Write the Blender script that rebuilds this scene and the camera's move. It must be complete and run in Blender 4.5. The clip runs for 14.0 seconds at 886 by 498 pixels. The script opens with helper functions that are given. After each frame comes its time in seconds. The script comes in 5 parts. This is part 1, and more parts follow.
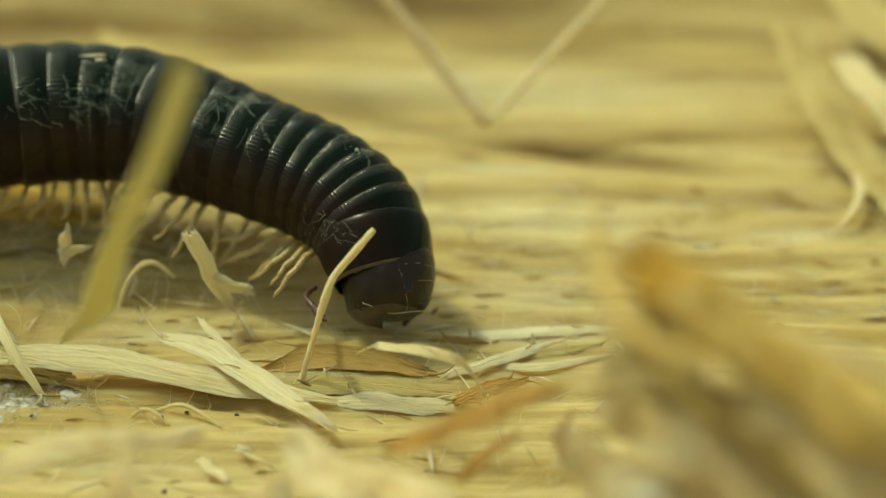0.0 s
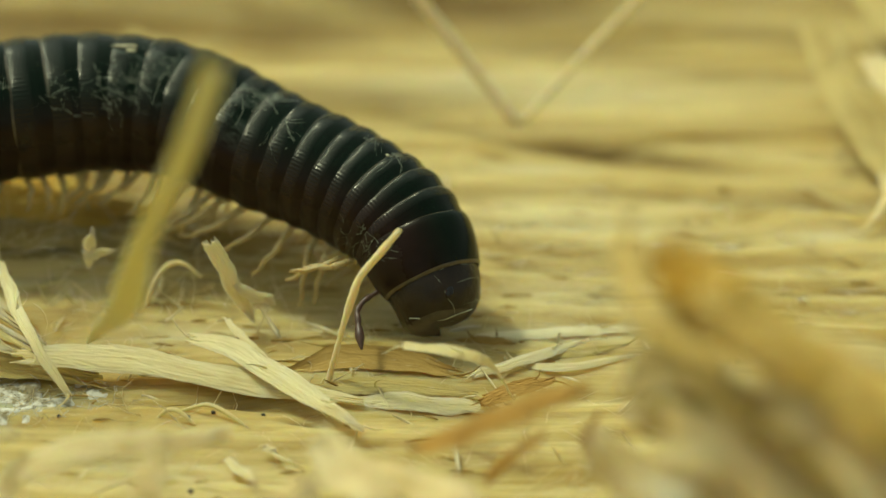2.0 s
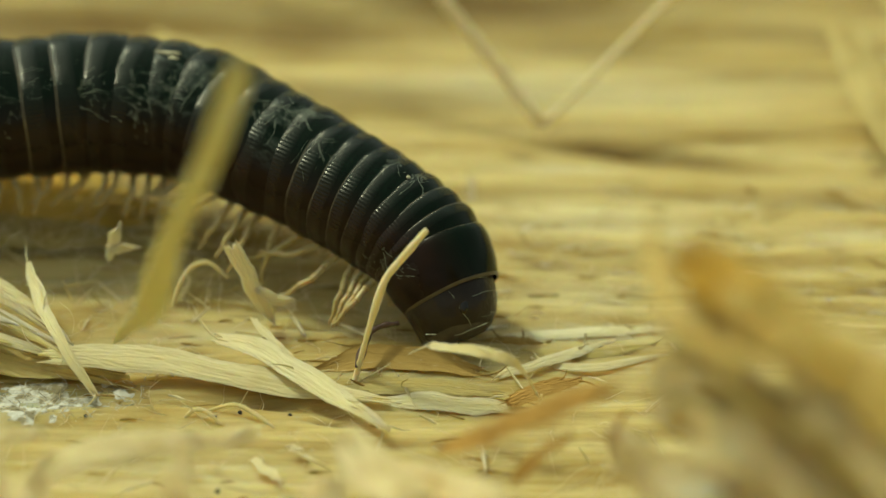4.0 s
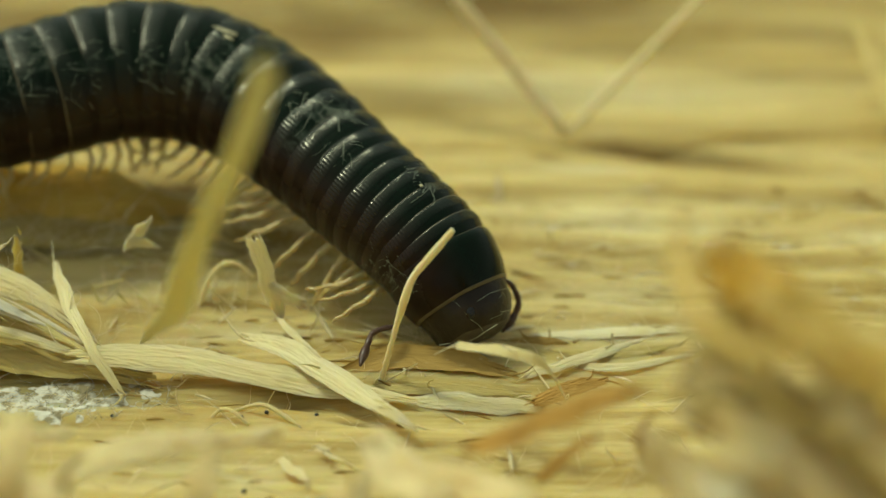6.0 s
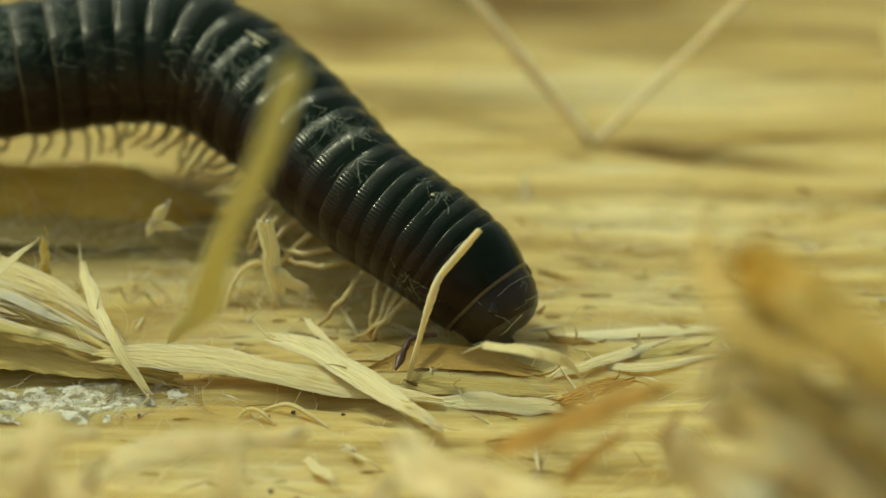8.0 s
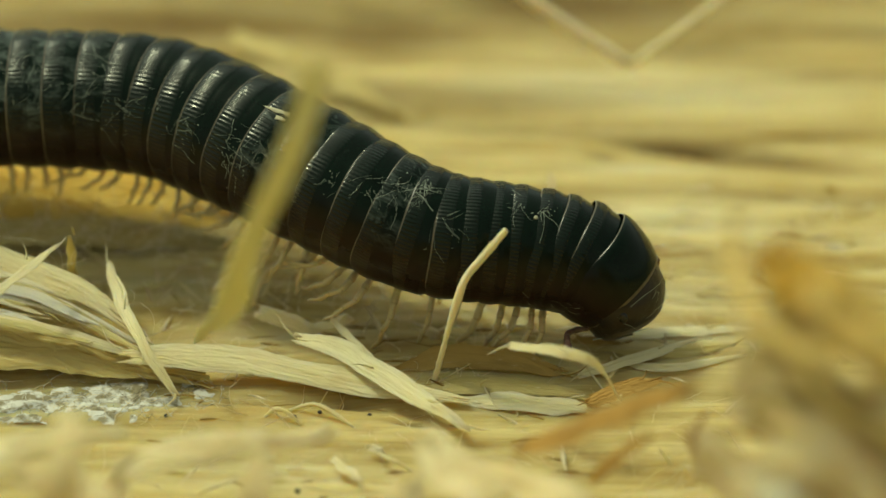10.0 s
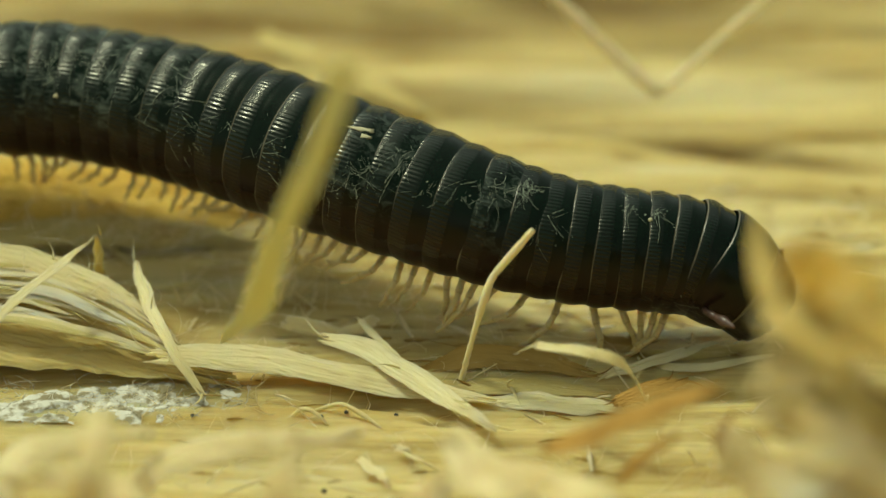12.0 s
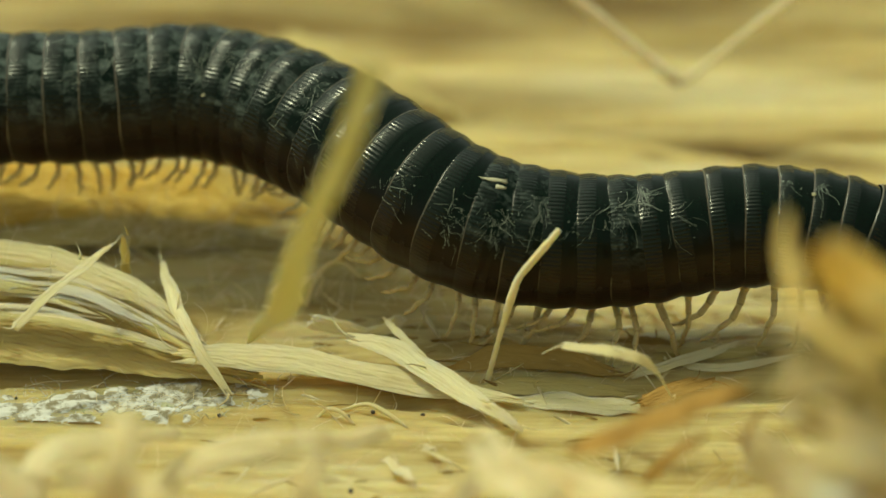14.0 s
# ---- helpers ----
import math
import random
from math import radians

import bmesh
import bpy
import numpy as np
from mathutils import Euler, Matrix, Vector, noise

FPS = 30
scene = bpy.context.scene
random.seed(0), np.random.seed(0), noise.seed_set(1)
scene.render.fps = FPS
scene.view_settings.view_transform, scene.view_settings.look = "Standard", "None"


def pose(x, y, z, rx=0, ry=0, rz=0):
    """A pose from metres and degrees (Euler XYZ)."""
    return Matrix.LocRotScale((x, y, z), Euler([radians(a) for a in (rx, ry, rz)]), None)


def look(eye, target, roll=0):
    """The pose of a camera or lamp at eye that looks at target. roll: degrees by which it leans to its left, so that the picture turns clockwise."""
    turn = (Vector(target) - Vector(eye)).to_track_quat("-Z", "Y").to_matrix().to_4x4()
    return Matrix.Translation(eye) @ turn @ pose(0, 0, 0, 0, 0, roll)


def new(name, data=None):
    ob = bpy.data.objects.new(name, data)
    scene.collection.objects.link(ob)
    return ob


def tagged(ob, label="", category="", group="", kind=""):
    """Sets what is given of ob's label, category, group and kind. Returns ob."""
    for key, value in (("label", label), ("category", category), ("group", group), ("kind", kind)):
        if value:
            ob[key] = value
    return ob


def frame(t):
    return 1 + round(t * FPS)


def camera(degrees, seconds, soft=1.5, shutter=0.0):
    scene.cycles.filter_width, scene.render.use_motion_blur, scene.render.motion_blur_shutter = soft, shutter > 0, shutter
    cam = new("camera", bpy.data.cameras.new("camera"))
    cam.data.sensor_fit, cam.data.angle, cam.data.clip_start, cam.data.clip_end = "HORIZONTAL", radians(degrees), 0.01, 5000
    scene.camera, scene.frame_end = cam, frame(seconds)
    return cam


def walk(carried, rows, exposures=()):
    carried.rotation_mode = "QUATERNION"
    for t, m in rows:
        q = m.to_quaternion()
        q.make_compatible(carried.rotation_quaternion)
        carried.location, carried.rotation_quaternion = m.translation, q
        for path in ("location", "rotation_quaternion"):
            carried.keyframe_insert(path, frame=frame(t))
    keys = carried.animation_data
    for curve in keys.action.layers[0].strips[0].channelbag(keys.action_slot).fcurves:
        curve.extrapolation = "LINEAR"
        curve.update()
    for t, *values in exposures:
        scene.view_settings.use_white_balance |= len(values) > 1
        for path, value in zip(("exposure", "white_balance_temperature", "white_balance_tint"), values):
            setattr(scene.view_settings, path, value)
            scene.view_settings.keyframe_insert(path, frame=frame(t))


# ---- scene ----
MM = 0.001

# ---- camera: a long macro lens on a tripod, panned slowly to its left ----
cam = camera(14.0, 14.0, soft=1.5)
cam.data.dof.use_dof = True
cam.data.dof.focus_distance = 0.1024
cam.data.dof.aperture_fstop = 37.0
cam.data.dof.aperture_blades = 7
BASE = pose(0, -0.088446, 0.054807, 60)
walk(cam, [(t, BASE @ pose(0, 0, 0, 0, a, 0)) for t, a in ((0.0, -1.476), (7.0, 0.0), (14.0, 1.476))],
     exposures=[(t, e, 7150, -15) for t, e in ((0.0, -0.17), (1.5, -0.16), (3.0, -0.21), (6.5, -0.22), (8.0, -0.25), (10.5, -0.19), (12.5, -0.11), (14.0, -0.11))])

# ---- light: hazy sun from the left, over an open sky ----
SUN_FROM = Vector((-0.40, 0.27, 0.79)).normalized()
world = bpy.data.worlds.new("sky")
scene.world = world
world.use_nodes = True
sky = world.node_tree.nodes.new("ShaderNodeTexSky")
sky.sky_type, sky.sun_disc = "NISHITA", False
sky.sun_elevation = math.asin(SUN_FROM.z)
sky.sun_rotation = math.atan2(SUN_FROM.x, SUN_FROM.y)
sky.dust_density = 4.0
haze = world.node_tree.nodes.new("ShaderNodeHueSaturation")
haze.inputs["Saturation"].default_value = 0.15
world.node_tree.links.new(sky.outputs[0], haze.inputs["Color"])
world.node_tree.links.new(haze.outputs[0], world.node_tree.nodes["Background"].inputs[0])
world.node_tree.nodes["Background"].inputs[1].default_value = 0.13
sun = new("sun", bpy.data.lights.new("sun", "SUN"))
sun.data.energy, sun.data.angle, sun.data.color = 2.05, radians(5), (1.0, 0.95, 0.84)
sun.matrix_world = look(SUN_FROM, (0, 0, 0))


# ---- materials ----
def shader(name, rough, metal=0.0):
    mat = bpy.data.materials.new(name)
    mat.use_nodes = True
    tree = mat.node_tree
    bsdf = tree.nodes["Principled BSDF"]
    bsdf.inputs["Roughness"].default_value = rough
    bsdf.inputs["Metallic"].default_value = metal
    return mat, tree, bsdf


def noise_node(tree, vector, scale, detail=4.0, rough=0.55, distort=0.0):
    n = tree.nodes.new("ShaderNodeTexNoise")
    n.inputs["Scale"].default_value, n.inputs["Detail"].default_value = scale, detail
    n.inputs["Roughness"].default_value, n.inputs["Distortion"].default_value = rough, distort
    tree.links.new(vector, n.inputs["Vector"])
    return n.outputs["Fac"]


def stretch(tree, vector, sx, sy, sz=1.0):
    m = tree.nodes.new("ShaderNodeMapping")
    m.inputs["Scale"].default_value = (sx, sy, sz)
    tree.links.new(vector, m.inputs["Vector"])
    return m.outputs[0]


def ramp(tree, fac, *stops):
    r = tree.nodes.new("ShaderNodeValToRGB")
    while len(r.color_ramp.elements) < len(stops):
        r.color_ramp.elements.new(0.5)
    for e, (p, c) in zip(r.color_ramp.elements, stops):
        e.position, e.color = p, (*c, 1) if len(c) == 3 else c
    tree.links.new(fac, r.inputs[0])
    return r.outputs[0]


def mixed(tree, fac, a, b, mode="MIX"):
    m = tree.nodes.new("ShaderNodeMix")
    m.data_type, m.blend_type = "RGBA", mode
    for value, slot in ((fac, 0), (a, 6), (b, 7)):
        if isinstance(value, bpy.types.NodeSocket):
            tree.links.new(value, m.inputs[slot])
        else:
            m.inputs[slot].default_value = value if slot == 0 else (*value, 1)
    return m.outputs[2]


def bumped(tree, bsdf, height, distance, strength=1.0):
    b = tree.nodes.new("ShaderNodeBump")
    b.inputs["Distance"].default_value, b.inputs["Strength"].default_value = distance, strength
    tree.links.new(height, b.inputs["Height"])
    tree.links.new(b.outputs[0], bsdf.inputs["Normal"])


def wood(name, pale, mid, dark, rough=0.7, streaked=False, see=0.0, deep=0.0004):
    """Torn, half-rotten wood: long fibres along u, in millimetres."""
    mat, tree, bsdf = shader(name, rough)
    uv = tree.nodes.new("ShaderNodeUVMap").outputs[0]
    fine = noise_node(tree, stretch(tree, uv, 0.30, 7.0), 1.0, 8.0, 0.68, 0.5)
    broad = noise_node(tree, stretch(tree, uv, 0.07, 0.9), 1.0, 4.0, 0.55, 0.4)
    blotch = noise_node(tree, stretch(tree, uv, 0.35, 0.6), 1.0, 3.0)
    speck = noise_node(tree, stretch(tree, uv, 2.5, 6.0), 1.0, 3.0)
    col = mixed(tree, ramp(tree, broad, (0.34, (0, 0, 0)), (0.62, (1, 1, 1))), mid, pale)
    col = mixed(tree, ramp(tree, fine, (0.28, (0.45, 0.45, 0.45)), (0.48, (0, 0, 0))), col, dark)
    col = mixed(tree, ramp(tree, blotch, (0.54, (0, 0, 0)), (0.78, (0.6, 0.6, 0.6))), col, dark)
    col = mixed(tree, ramp(tree, speck, (0.62, (0, 0, 0)), (0.8, (0.4, 0.4, 0.4))), col, (0.75, 0.66, 0.42))
    if streaked:
        at = tree.nodes.new("ShaderNodeAttribute")
        at.attribute_name = "stain_shade"
        col = mixed(tree, at.outputs["Fac"], col, (0.12, 0.062, 0.008))
        bt = tree.nodes.new("ShaderNodeAttribute")
        bt.attribute_name = "bleach"
        col = mixed(tree, bt.outputs["Fac"], col, (0.72, 0.66, 0.40))
    tree.links.new(col, bsdf.inputs["Base Color"])
    bumped(tree, bsdf, fine, 0.00007, 0.9)
    bsdf.inputs["Specular IOR Level"].default_value = 0.3
    if see:
        bsdf.inputs["Subsurface Weight"].default_value = see
        bsdf.inputs["Subsurface Radius"].default_value = (1, 0.7, 0.3)
        bsdf.inputs["Subsurface Scale"].default_value = deep
    return mat


GROUND = wood("decayed_wood", (0.65, 0.515, 0.21), (0.41, 0.285, 0.078), (0.22, 0.135, 0.026), streaked=True, see=0.75, deep=0.0016)
PALE = wood("bleached_fibre", (0.84, 0.73, 0.47), (0.78, 0.65, 0.37), (0.60, 0.45, 0.19), see=0.6)
RUST = wood("rust_brown_fibre", (0.55, 0.35, 0.10), (0.45, 0.25, 0.05), (0.22, 0.10, 0.016))
STRAW = wood("pale_fibre", (0.82, 0.69, 0.39), (0.74, 0.59, 0.29), (0.44, 0.30, 0.10), see=0.5)
OLIVE = wood("olive_fibre", (0.47, 0.44, 0.23), (0.42, 0.38, 0.19), (0.33, 0.29, 0.12), see=0.5)
TAN = wood("tan_fibre", (0.62, 0.50, 0.20), (0.51, 0.38, 0.13), (0.29, 0.19, 0.045), see=0.4)
BROWN = wood("brown_fibre", (0.42, 0.275, 0.075), (0.30, 0.18, 0.038), (0.14, 0.072, 0.014))
ORANGE = wood("orange_fibre", (0.78, 0.53, 0.12), (0.68, 0.43, 0.07), (0.40, 0.21, 0.025), see=0.3)
# darker olive that paints the shade inside the torn lump
OLIVE_SHADE = wood("shaded_olive_fibre", (0.42, 0.34, 0.10), (0.34, 0.27, 0.07), (0.20, 0.15, 0.03), see=0.3)
GOLD = wood("golden_fibre", (0.74, 0.55, 0.19), (0.64, 0.46, 0.13), (0.40, 0.27, 0.06), see=0.4)

FUNGUS, _tree, _bsdf = shader("white_mycelium", 0.9)
_co = _tree.nodes.new("ShaderNodeTexCoord").outputs["Object"]
_tree.links.new(ramp(_tree, noise_node(_tree, _co, 2500.0, 4.0), (0.42, (0.27, 0.23, 0.13)), (0.54, (0.66, 0.64, 0.54))),
                _bsdf.inputs["Base Color"])

SPECK, _tree, _bsdf = shader("black_pellet", 0.5)
_co = _tree.nodes.new("ShaderNodeTexCoord").outputs["Object"]
_tree.links.new(ramp(_tree, noise_node(_tree, _co, 9000.0), (0.3, (0.012, 0.010, 0.008)), (0.7, (0.05, 0.04, 0.03))),
                _bsdf.inputs["Base Color"])


def shell(name, smooth=0.22, dull_most=0.42, gloss=0.17, ribs=0.0, film_at=(0.62, 0.84, 0.15)):
    """Black-green glossy plates: brown below, with grey dust caught on the back."""
    mat, tree, bsdf = shader(name, 0.28)
    co = tree.nodes.new("ShaderNodeTexCoord").outputs["Object"]
    xyz = tree.nodes.new("ShaderNodeSeparateXYZ")
    tree.links.new(co, xyz.inputs[0])
    info = tree.nodes.new("ShaderNodeObjectInfo")
    shift = tree.nodes.new("ShaderNodeVectorMath")
    shift.operation = "MULTIPLY_ADD"
    tree.links.new(info.outputs["Random"], shift.inputs[0])
    shift.inputs[1].default_value = (3, 5, 7)
    tree.links.new(co, shift.inputs[2])
    co2 = shift.outputs[0]
    side = tree.nodes.new("ShaderNodeMapRange")
    tree.links.new(xyz.outputs[2], side.inputs[0])
    side.inputs[1].default_value, side.inputs[2].default_value = 0.0002, 0.0012
    grain = noise_node(tree, co2, 1800.0, 5.0, 0.65)
    back = mixed(tree, grain, (0.001, 0.003, 0.002), (0.003, 0.012, 0.007))
    belly = mixed(tree, grain, (0.006, 0.003, 0.0025), (0.020, 0.009, 0.007))
    col = mixed(tree, side.outputs[0], belly, back)
    film = noise_node(tree, stretch(tree, co2, 1.0, 1.6, 1.6), 1700.0, 8.0, 0.75, 0.6)
    lo, hi, top = film_at
    film = ramp(tree, film, (lo, (0, 0, 0)), (hi, (top, top, top)))
    up = tree.nodes.new("ShaderNodeMapRange")
    tree.links.new(xyz.outputs[2], up.inputs[0])
    up.inputs[1].default_value, up.inputs[2].default_value = 0.0002, 0.0011
    times = tree.nodes.new("ShaderNodeMath")
    times.operation = "MULTIPLY"
    tree.links.new(film, times.inputs[0])
    tree.links.new(up.outputs[0], times.inputs[1])
    col = mixed(tree, times.outputs[0], col, (0.17, 0.20, 0.17))
    tree.links.new(col, bsdf.inputs["Base Color"])
    r = tree.nodes.new("ShaderNodeMapRange")
    tree.links.new(grain, r.inputs[0])
    r.inputs[3].default_value, r.inputs[4].default_value = smooth, dull_most
    dull = tree.nodes.new("ShaderNodeMapRange")
    tree.links.new(xyz.outputs[2], dull.inputs[0])
    dull.inputs[1].default_value, dull.inputs[2].default_value = -0.0006, 0.0006
    dull.inputs[3].default_value, dull.inputs[4].default_value = 0.12, 0.0
    total = tree.nodes.new("ShaderNodeMath")
    tree.links.new(r.outputs[0], total.inputs[0])
    tree.links.new(dull.outputs[0], total.inputs[1])
    tree.links.new(total.outputs[0], bsdf.inputs["Roughness"])
    bsdf.inputs["Specular Tint"].default_value = (1.0, 0.97, 0.82, 1.0)
    height = grain
    if ribs:
        # fine ridges that run lengthwise over the hind half of each ring
        turn = tree.nodes.new("ShaderNodeMath")
        turn.operation = "ARCTAN2"
        tree.links.new(xyz.outputs[1], turn.inputs[0])
        tree.links.new(xyz.outputs[2], turn.inputs[1])
        many = tree.nodes.new("ShaderNodeMath")
        many.operation = "MULTIPLY"
        many.inputs[1].default_value = 96.0
        tree.links.new(turn.outputs[0], many.inputs[0])
        sine = tree.nodes.new("ShaderNodeMath")
        sine.operation = "SINE"
        tree.links.new(many.outputs[0], sine.inputs[0])
        worn = tree.nodes.new("ShaderNodeMapRange")
        tree.links.new(xyz.outputs[2], worn.inputs[0])
        worn.inputs[1].default_value, worn.inputs[2].default_value = -0.0004, 0.0009
        worn.inputs[3].default_value = 0.12
        wave = tree.nodes.new("ShaderNodeMath")
        wave.operation = "MULTIPLY"
        tree.links.new(sine.outputs[0], wave.inputs[0])
        tree.links.new(worn.outputs[0], wave.inputs[1])
        both = tree.nodes.new("ShaderNodeMath")
        both.operation = "MULTIPLY_ADD"
        tree.links.new(wave.outputs[0], both.inputs[0])
        both.inputs[1].default_value = ribs
        tree.links.new(grain, both.inputs[2])
        height = both.outputs[0]
    bumped(tree, bsdf, height, 0.00002, 0.6)
    bsdf.inputs["Specular IOR Level"].default_value = gloss
    return mat


def tinted(name, a, b, rough, scale=4000.0, see=0.0, bump=0.00002, gloss=0.5):
    mat, tree, bsdf = shader(name, rough)
    co = tree.nodes.new("ShaderNodeTexCoord").outputs["Object"]
    n = noise_node(tree, co, scale, 4.0)
    tree.links.new(mixed(tree, n, a, b), bsdf.inputs["Base Color"])
    bumped(tree, bsdf, n, bump, 0.5)
    bsdf.inputs["Specular IOR Level"].default_value = gloss
    if see:
        bsdf.inputs["Subsurface Weight"].default_value = see
        bsdf.inputs["Subsurface Radius"].default_value = (1, 0.7, 0.35)
        bsdf.inputs["Subsurface Scale"].default_value = 0.0002
    return mat


SOIL = tinted("forest_soil", (0.03, 0.02, 0.012), (0.11, 0.075, 0.04), 0.95, 60.0)
SHELL = shell("black_shell", 0.13, 0.24, 0.17)
DUSTY = shell("dusty_shell", 0.10, 0.26, 0.13, film_at=(0.49, 0.70, 0.40))
GREY = shell("grey_dusted_shell", 0.12, 0.30, 0.14, film_at=(0.45, 0.62, 0.60))
GLOSSY = shell("ribbed_shell", 0.13, 0.22, 0.27, ribs=0.6)
DUSTY_RIBS = shell("dusty_ribbed_shell", 0.15, 0.26, 0.23, ribs=0.55, film_at=(0.49, 0.70, 0.40))
RIM = tinted("pale_rim", (0.03, 0.024, 0.013), (0.13, 0.10, 0.055), 0.34, 3500.0)
HEAD = tinted("dark_brown_head", (0.002, 0.0015, 0.001), (0.030, 0.018, 0.010), 0.36, 2200.0, bump=0.00012, gloss=0.35)
FACE = tinted("greyish_mouthparts", (0.012, 0.010, 0.007), (0.12, 0.10, 0.07), 0.45, 3000.0)
FEELER = tinted("dark_feeler", (0.03, 0.014, 0.009), (0.12, 0.065, 0.045), 0.4, 5000.0)
LEG = tinted("pale_leg", (0.34, 0.25, 0.09), (0.68, 0.58, 0.31), 0.35, 1500.0, see=0.7)
JOINT = tinted("leg_joint", (0.26, 0.19, 0.07), (0.46, 0.35, 0.16), 0.4, 2500.0, see=0.5)
DUST = tinted("grey_dust", (0.22, 0.25, 0.18), (0.55, 0.58, 0.46), 0.8, 6000.0)
CHIP = tinted("cream_chip", (0.36, 0.32, 0.18), (0.58, 0.53, 0.34), 0.7, 3000.0)
EYE = tinted("black_eye", (0.004, 0.004, 0.004), (0.012, 0.010, 0.010), 0.15, 9000.0)


# ---- builders ----
def mesh_of(name, verts, faces, mats, uv=None, smooth=True, index=None, attrs=None):
    """verts in millimetres."""
    me = bpy.data.meshes.new(name)
    me.from_pydata([tuple(v) for v in (np.asarray(verts, float) * MM)], [], faces)
    for m in mats:
        me.materials.append(m)
    if index is not None:
        me.polygons.foreach_set("material_index", index)
    if smooth:
        me.polygons.foreach_set("use_smooth", [True] * len(me.polygons))
    if uv is not None:
        li = np.empty(len(me.loops), dtype=np.int32)
        me.loops.foreach_get("vertex_index", li)
        me.uv_layers.new(name="UVMap").data.foreach_set("uv", np.asarray(uv, np.float32)[li].ravel())
    for key, values in (attrs or {}).items():
        me.attributes.new(key, "FLOAT", "POINT").data.foreach_set("value", np.asarray(values, np.float32))
    me.update()
    return me


def linked(name, me, parent=None, label=""):
    ob = new(name, me)
    ob.parent = parent
    if label:
        ob["label"] = label
    return ob


def curve_through(pts, n):
    """n places evenly spaced along a smooth curve through pts."""
    p = np.asarray(pts, float)
    if len(p) == 2:
        return p[0] + np.linspace(0, 1, n)[:, None] * (p[1] - p[0])
    q = np.vstack([2 * p[0] - p[1], p, 2 * p[-1] - p[-2]])
    out = []
    for i in range(1, len(q) - 2):
        for s in np.linspace(0, 1, 16, endpoint=False):
            a, b, c, d = q[i - 1:i + 3]
            out.append(0.5 * (2 * b + (c - a) * s + (2 * a - 5 * b + 4 * c - d) * s ** 2 + (3 * b - a - 3 * c + d) * s ** 3))
    out = np.array(out + [p[-1]])
    s = np.concatenate([[0], np.cumsum(np.linalg.norm(np.diff(out, axis=0), axis=1))])
    k = np.linspace(0, s[-1], n)
    return np.stack([np.interp(k, s, out[:, j]) for j in range(3)], axis=1)


def splinter_mesh(name, pts, width, thick, mat, seed, face=(0.0, -0.45, 0.89), tip=0.35, tail=0.8, ragged=0.6, curl=0.0, rows=26, cols=19, grow=0.25):
    """A torn strip of wood along pts (mm): fibrous ridges lengthwise, frayed ends, narrowing to tip and tail of its width."""
    rng = np.random.RandomState(seed)
    c = curve_through(pts, rows)
    tan = np.gradient(c, axis=0)
    tan /= np.linalg.norm(tan, axis=1)[:, None]
    up = np.asarray(face, float)
    side = np.cross(tan, up)
    side /= np.linalg.norm(side, axis=1)[:, None]
    nrm = np.cross(side, tan)
    s = np.linspace(0, 1, rows)
    w = width * np.minimum(1, np.minimum(tail + (1 - tail) * s / grow, tip + (1 - tip) * (1 - s) / 0.35))
    w = w * (1 + 0.10 * np.interp(s, np.linspace(0, 1, 7), rng.randn(7)))
    wob = np.interp(s, np.linspace(0, 1, 9), rng.randn(9)) * 0.06 * width
    length = np.linalg.norm(np.diff(c, axis=0), axis=1).sum()
    ridge = np.stack([np.interp(s, np.linspace(0, 1, 5), rng.rand(5)) for _ in range(cols)], axis=1) * 0.5
    fray0, fray1 = rng.rand(cols) * ragged * width, rng.rand(cols) * ragged * width * 1.6
    nick = np.zeros((rows, cols))
    nick[:, 0], nick[:, -1] = -0.09 * rng.rand(rows) ** 2, -0.09 * rng.rand(rows) ** 2
    verts, uv, off = [], [], rng.rand(2) * 40
    for layer in (1, -1):
        for i in range(rows):
            for j in range(cols):
                a = j / (cols - 1) - 0.5
                pull = -fray1[j] * max(0, (s[i] - 0.72) / 0.28) + fray0[j] * max(0, (0.15 - s[i]) / 0.15)
                edge = 1 - (2 * abs(a)) ** 3
                h = layer * thick * 0.5 * edge * (1 - (ridge[i, j] if layer > 0 else 0.2)) + curl * (4 * a * a) * width * 0.5
                h += rng.randn() * thick * 0.07
                p = c[i] + side[i] * (a * w[i] * (1 + nick[i, j]) + wob[i]) + nrm[i] * h + tan[i] * pull
                verts.append(p)
                uv.append((s[i] * length + off[0], a * w[i] + off[1]))
    faces, n = [], rows * cols
    for i in range(rows - 1):
        for j in range(cols - 1):
            a, b = i * cols + j, i * cols + j + 1
            d, e = a + cols, b + cols
            faces.append((a, d, e, b))
            faces.append((n + a, n + b, n + e, n + d))
    rim = [(i * cols) for i in range(rows)] + [(rows - 1) * cols + j for j in range(1, cols)] + \
          [i * cols + cols - 1 for i in range(rows - 2, -1, -1)] + [j for j in range(cols - 2, 0, -1)]
    for a, b in zip(rim, rim[1:] + rim[:1]):
        faces.append((a, n + a, n + b, b))
    return mesh_of(name, verts, faces, [mat], uv, smooth=False)


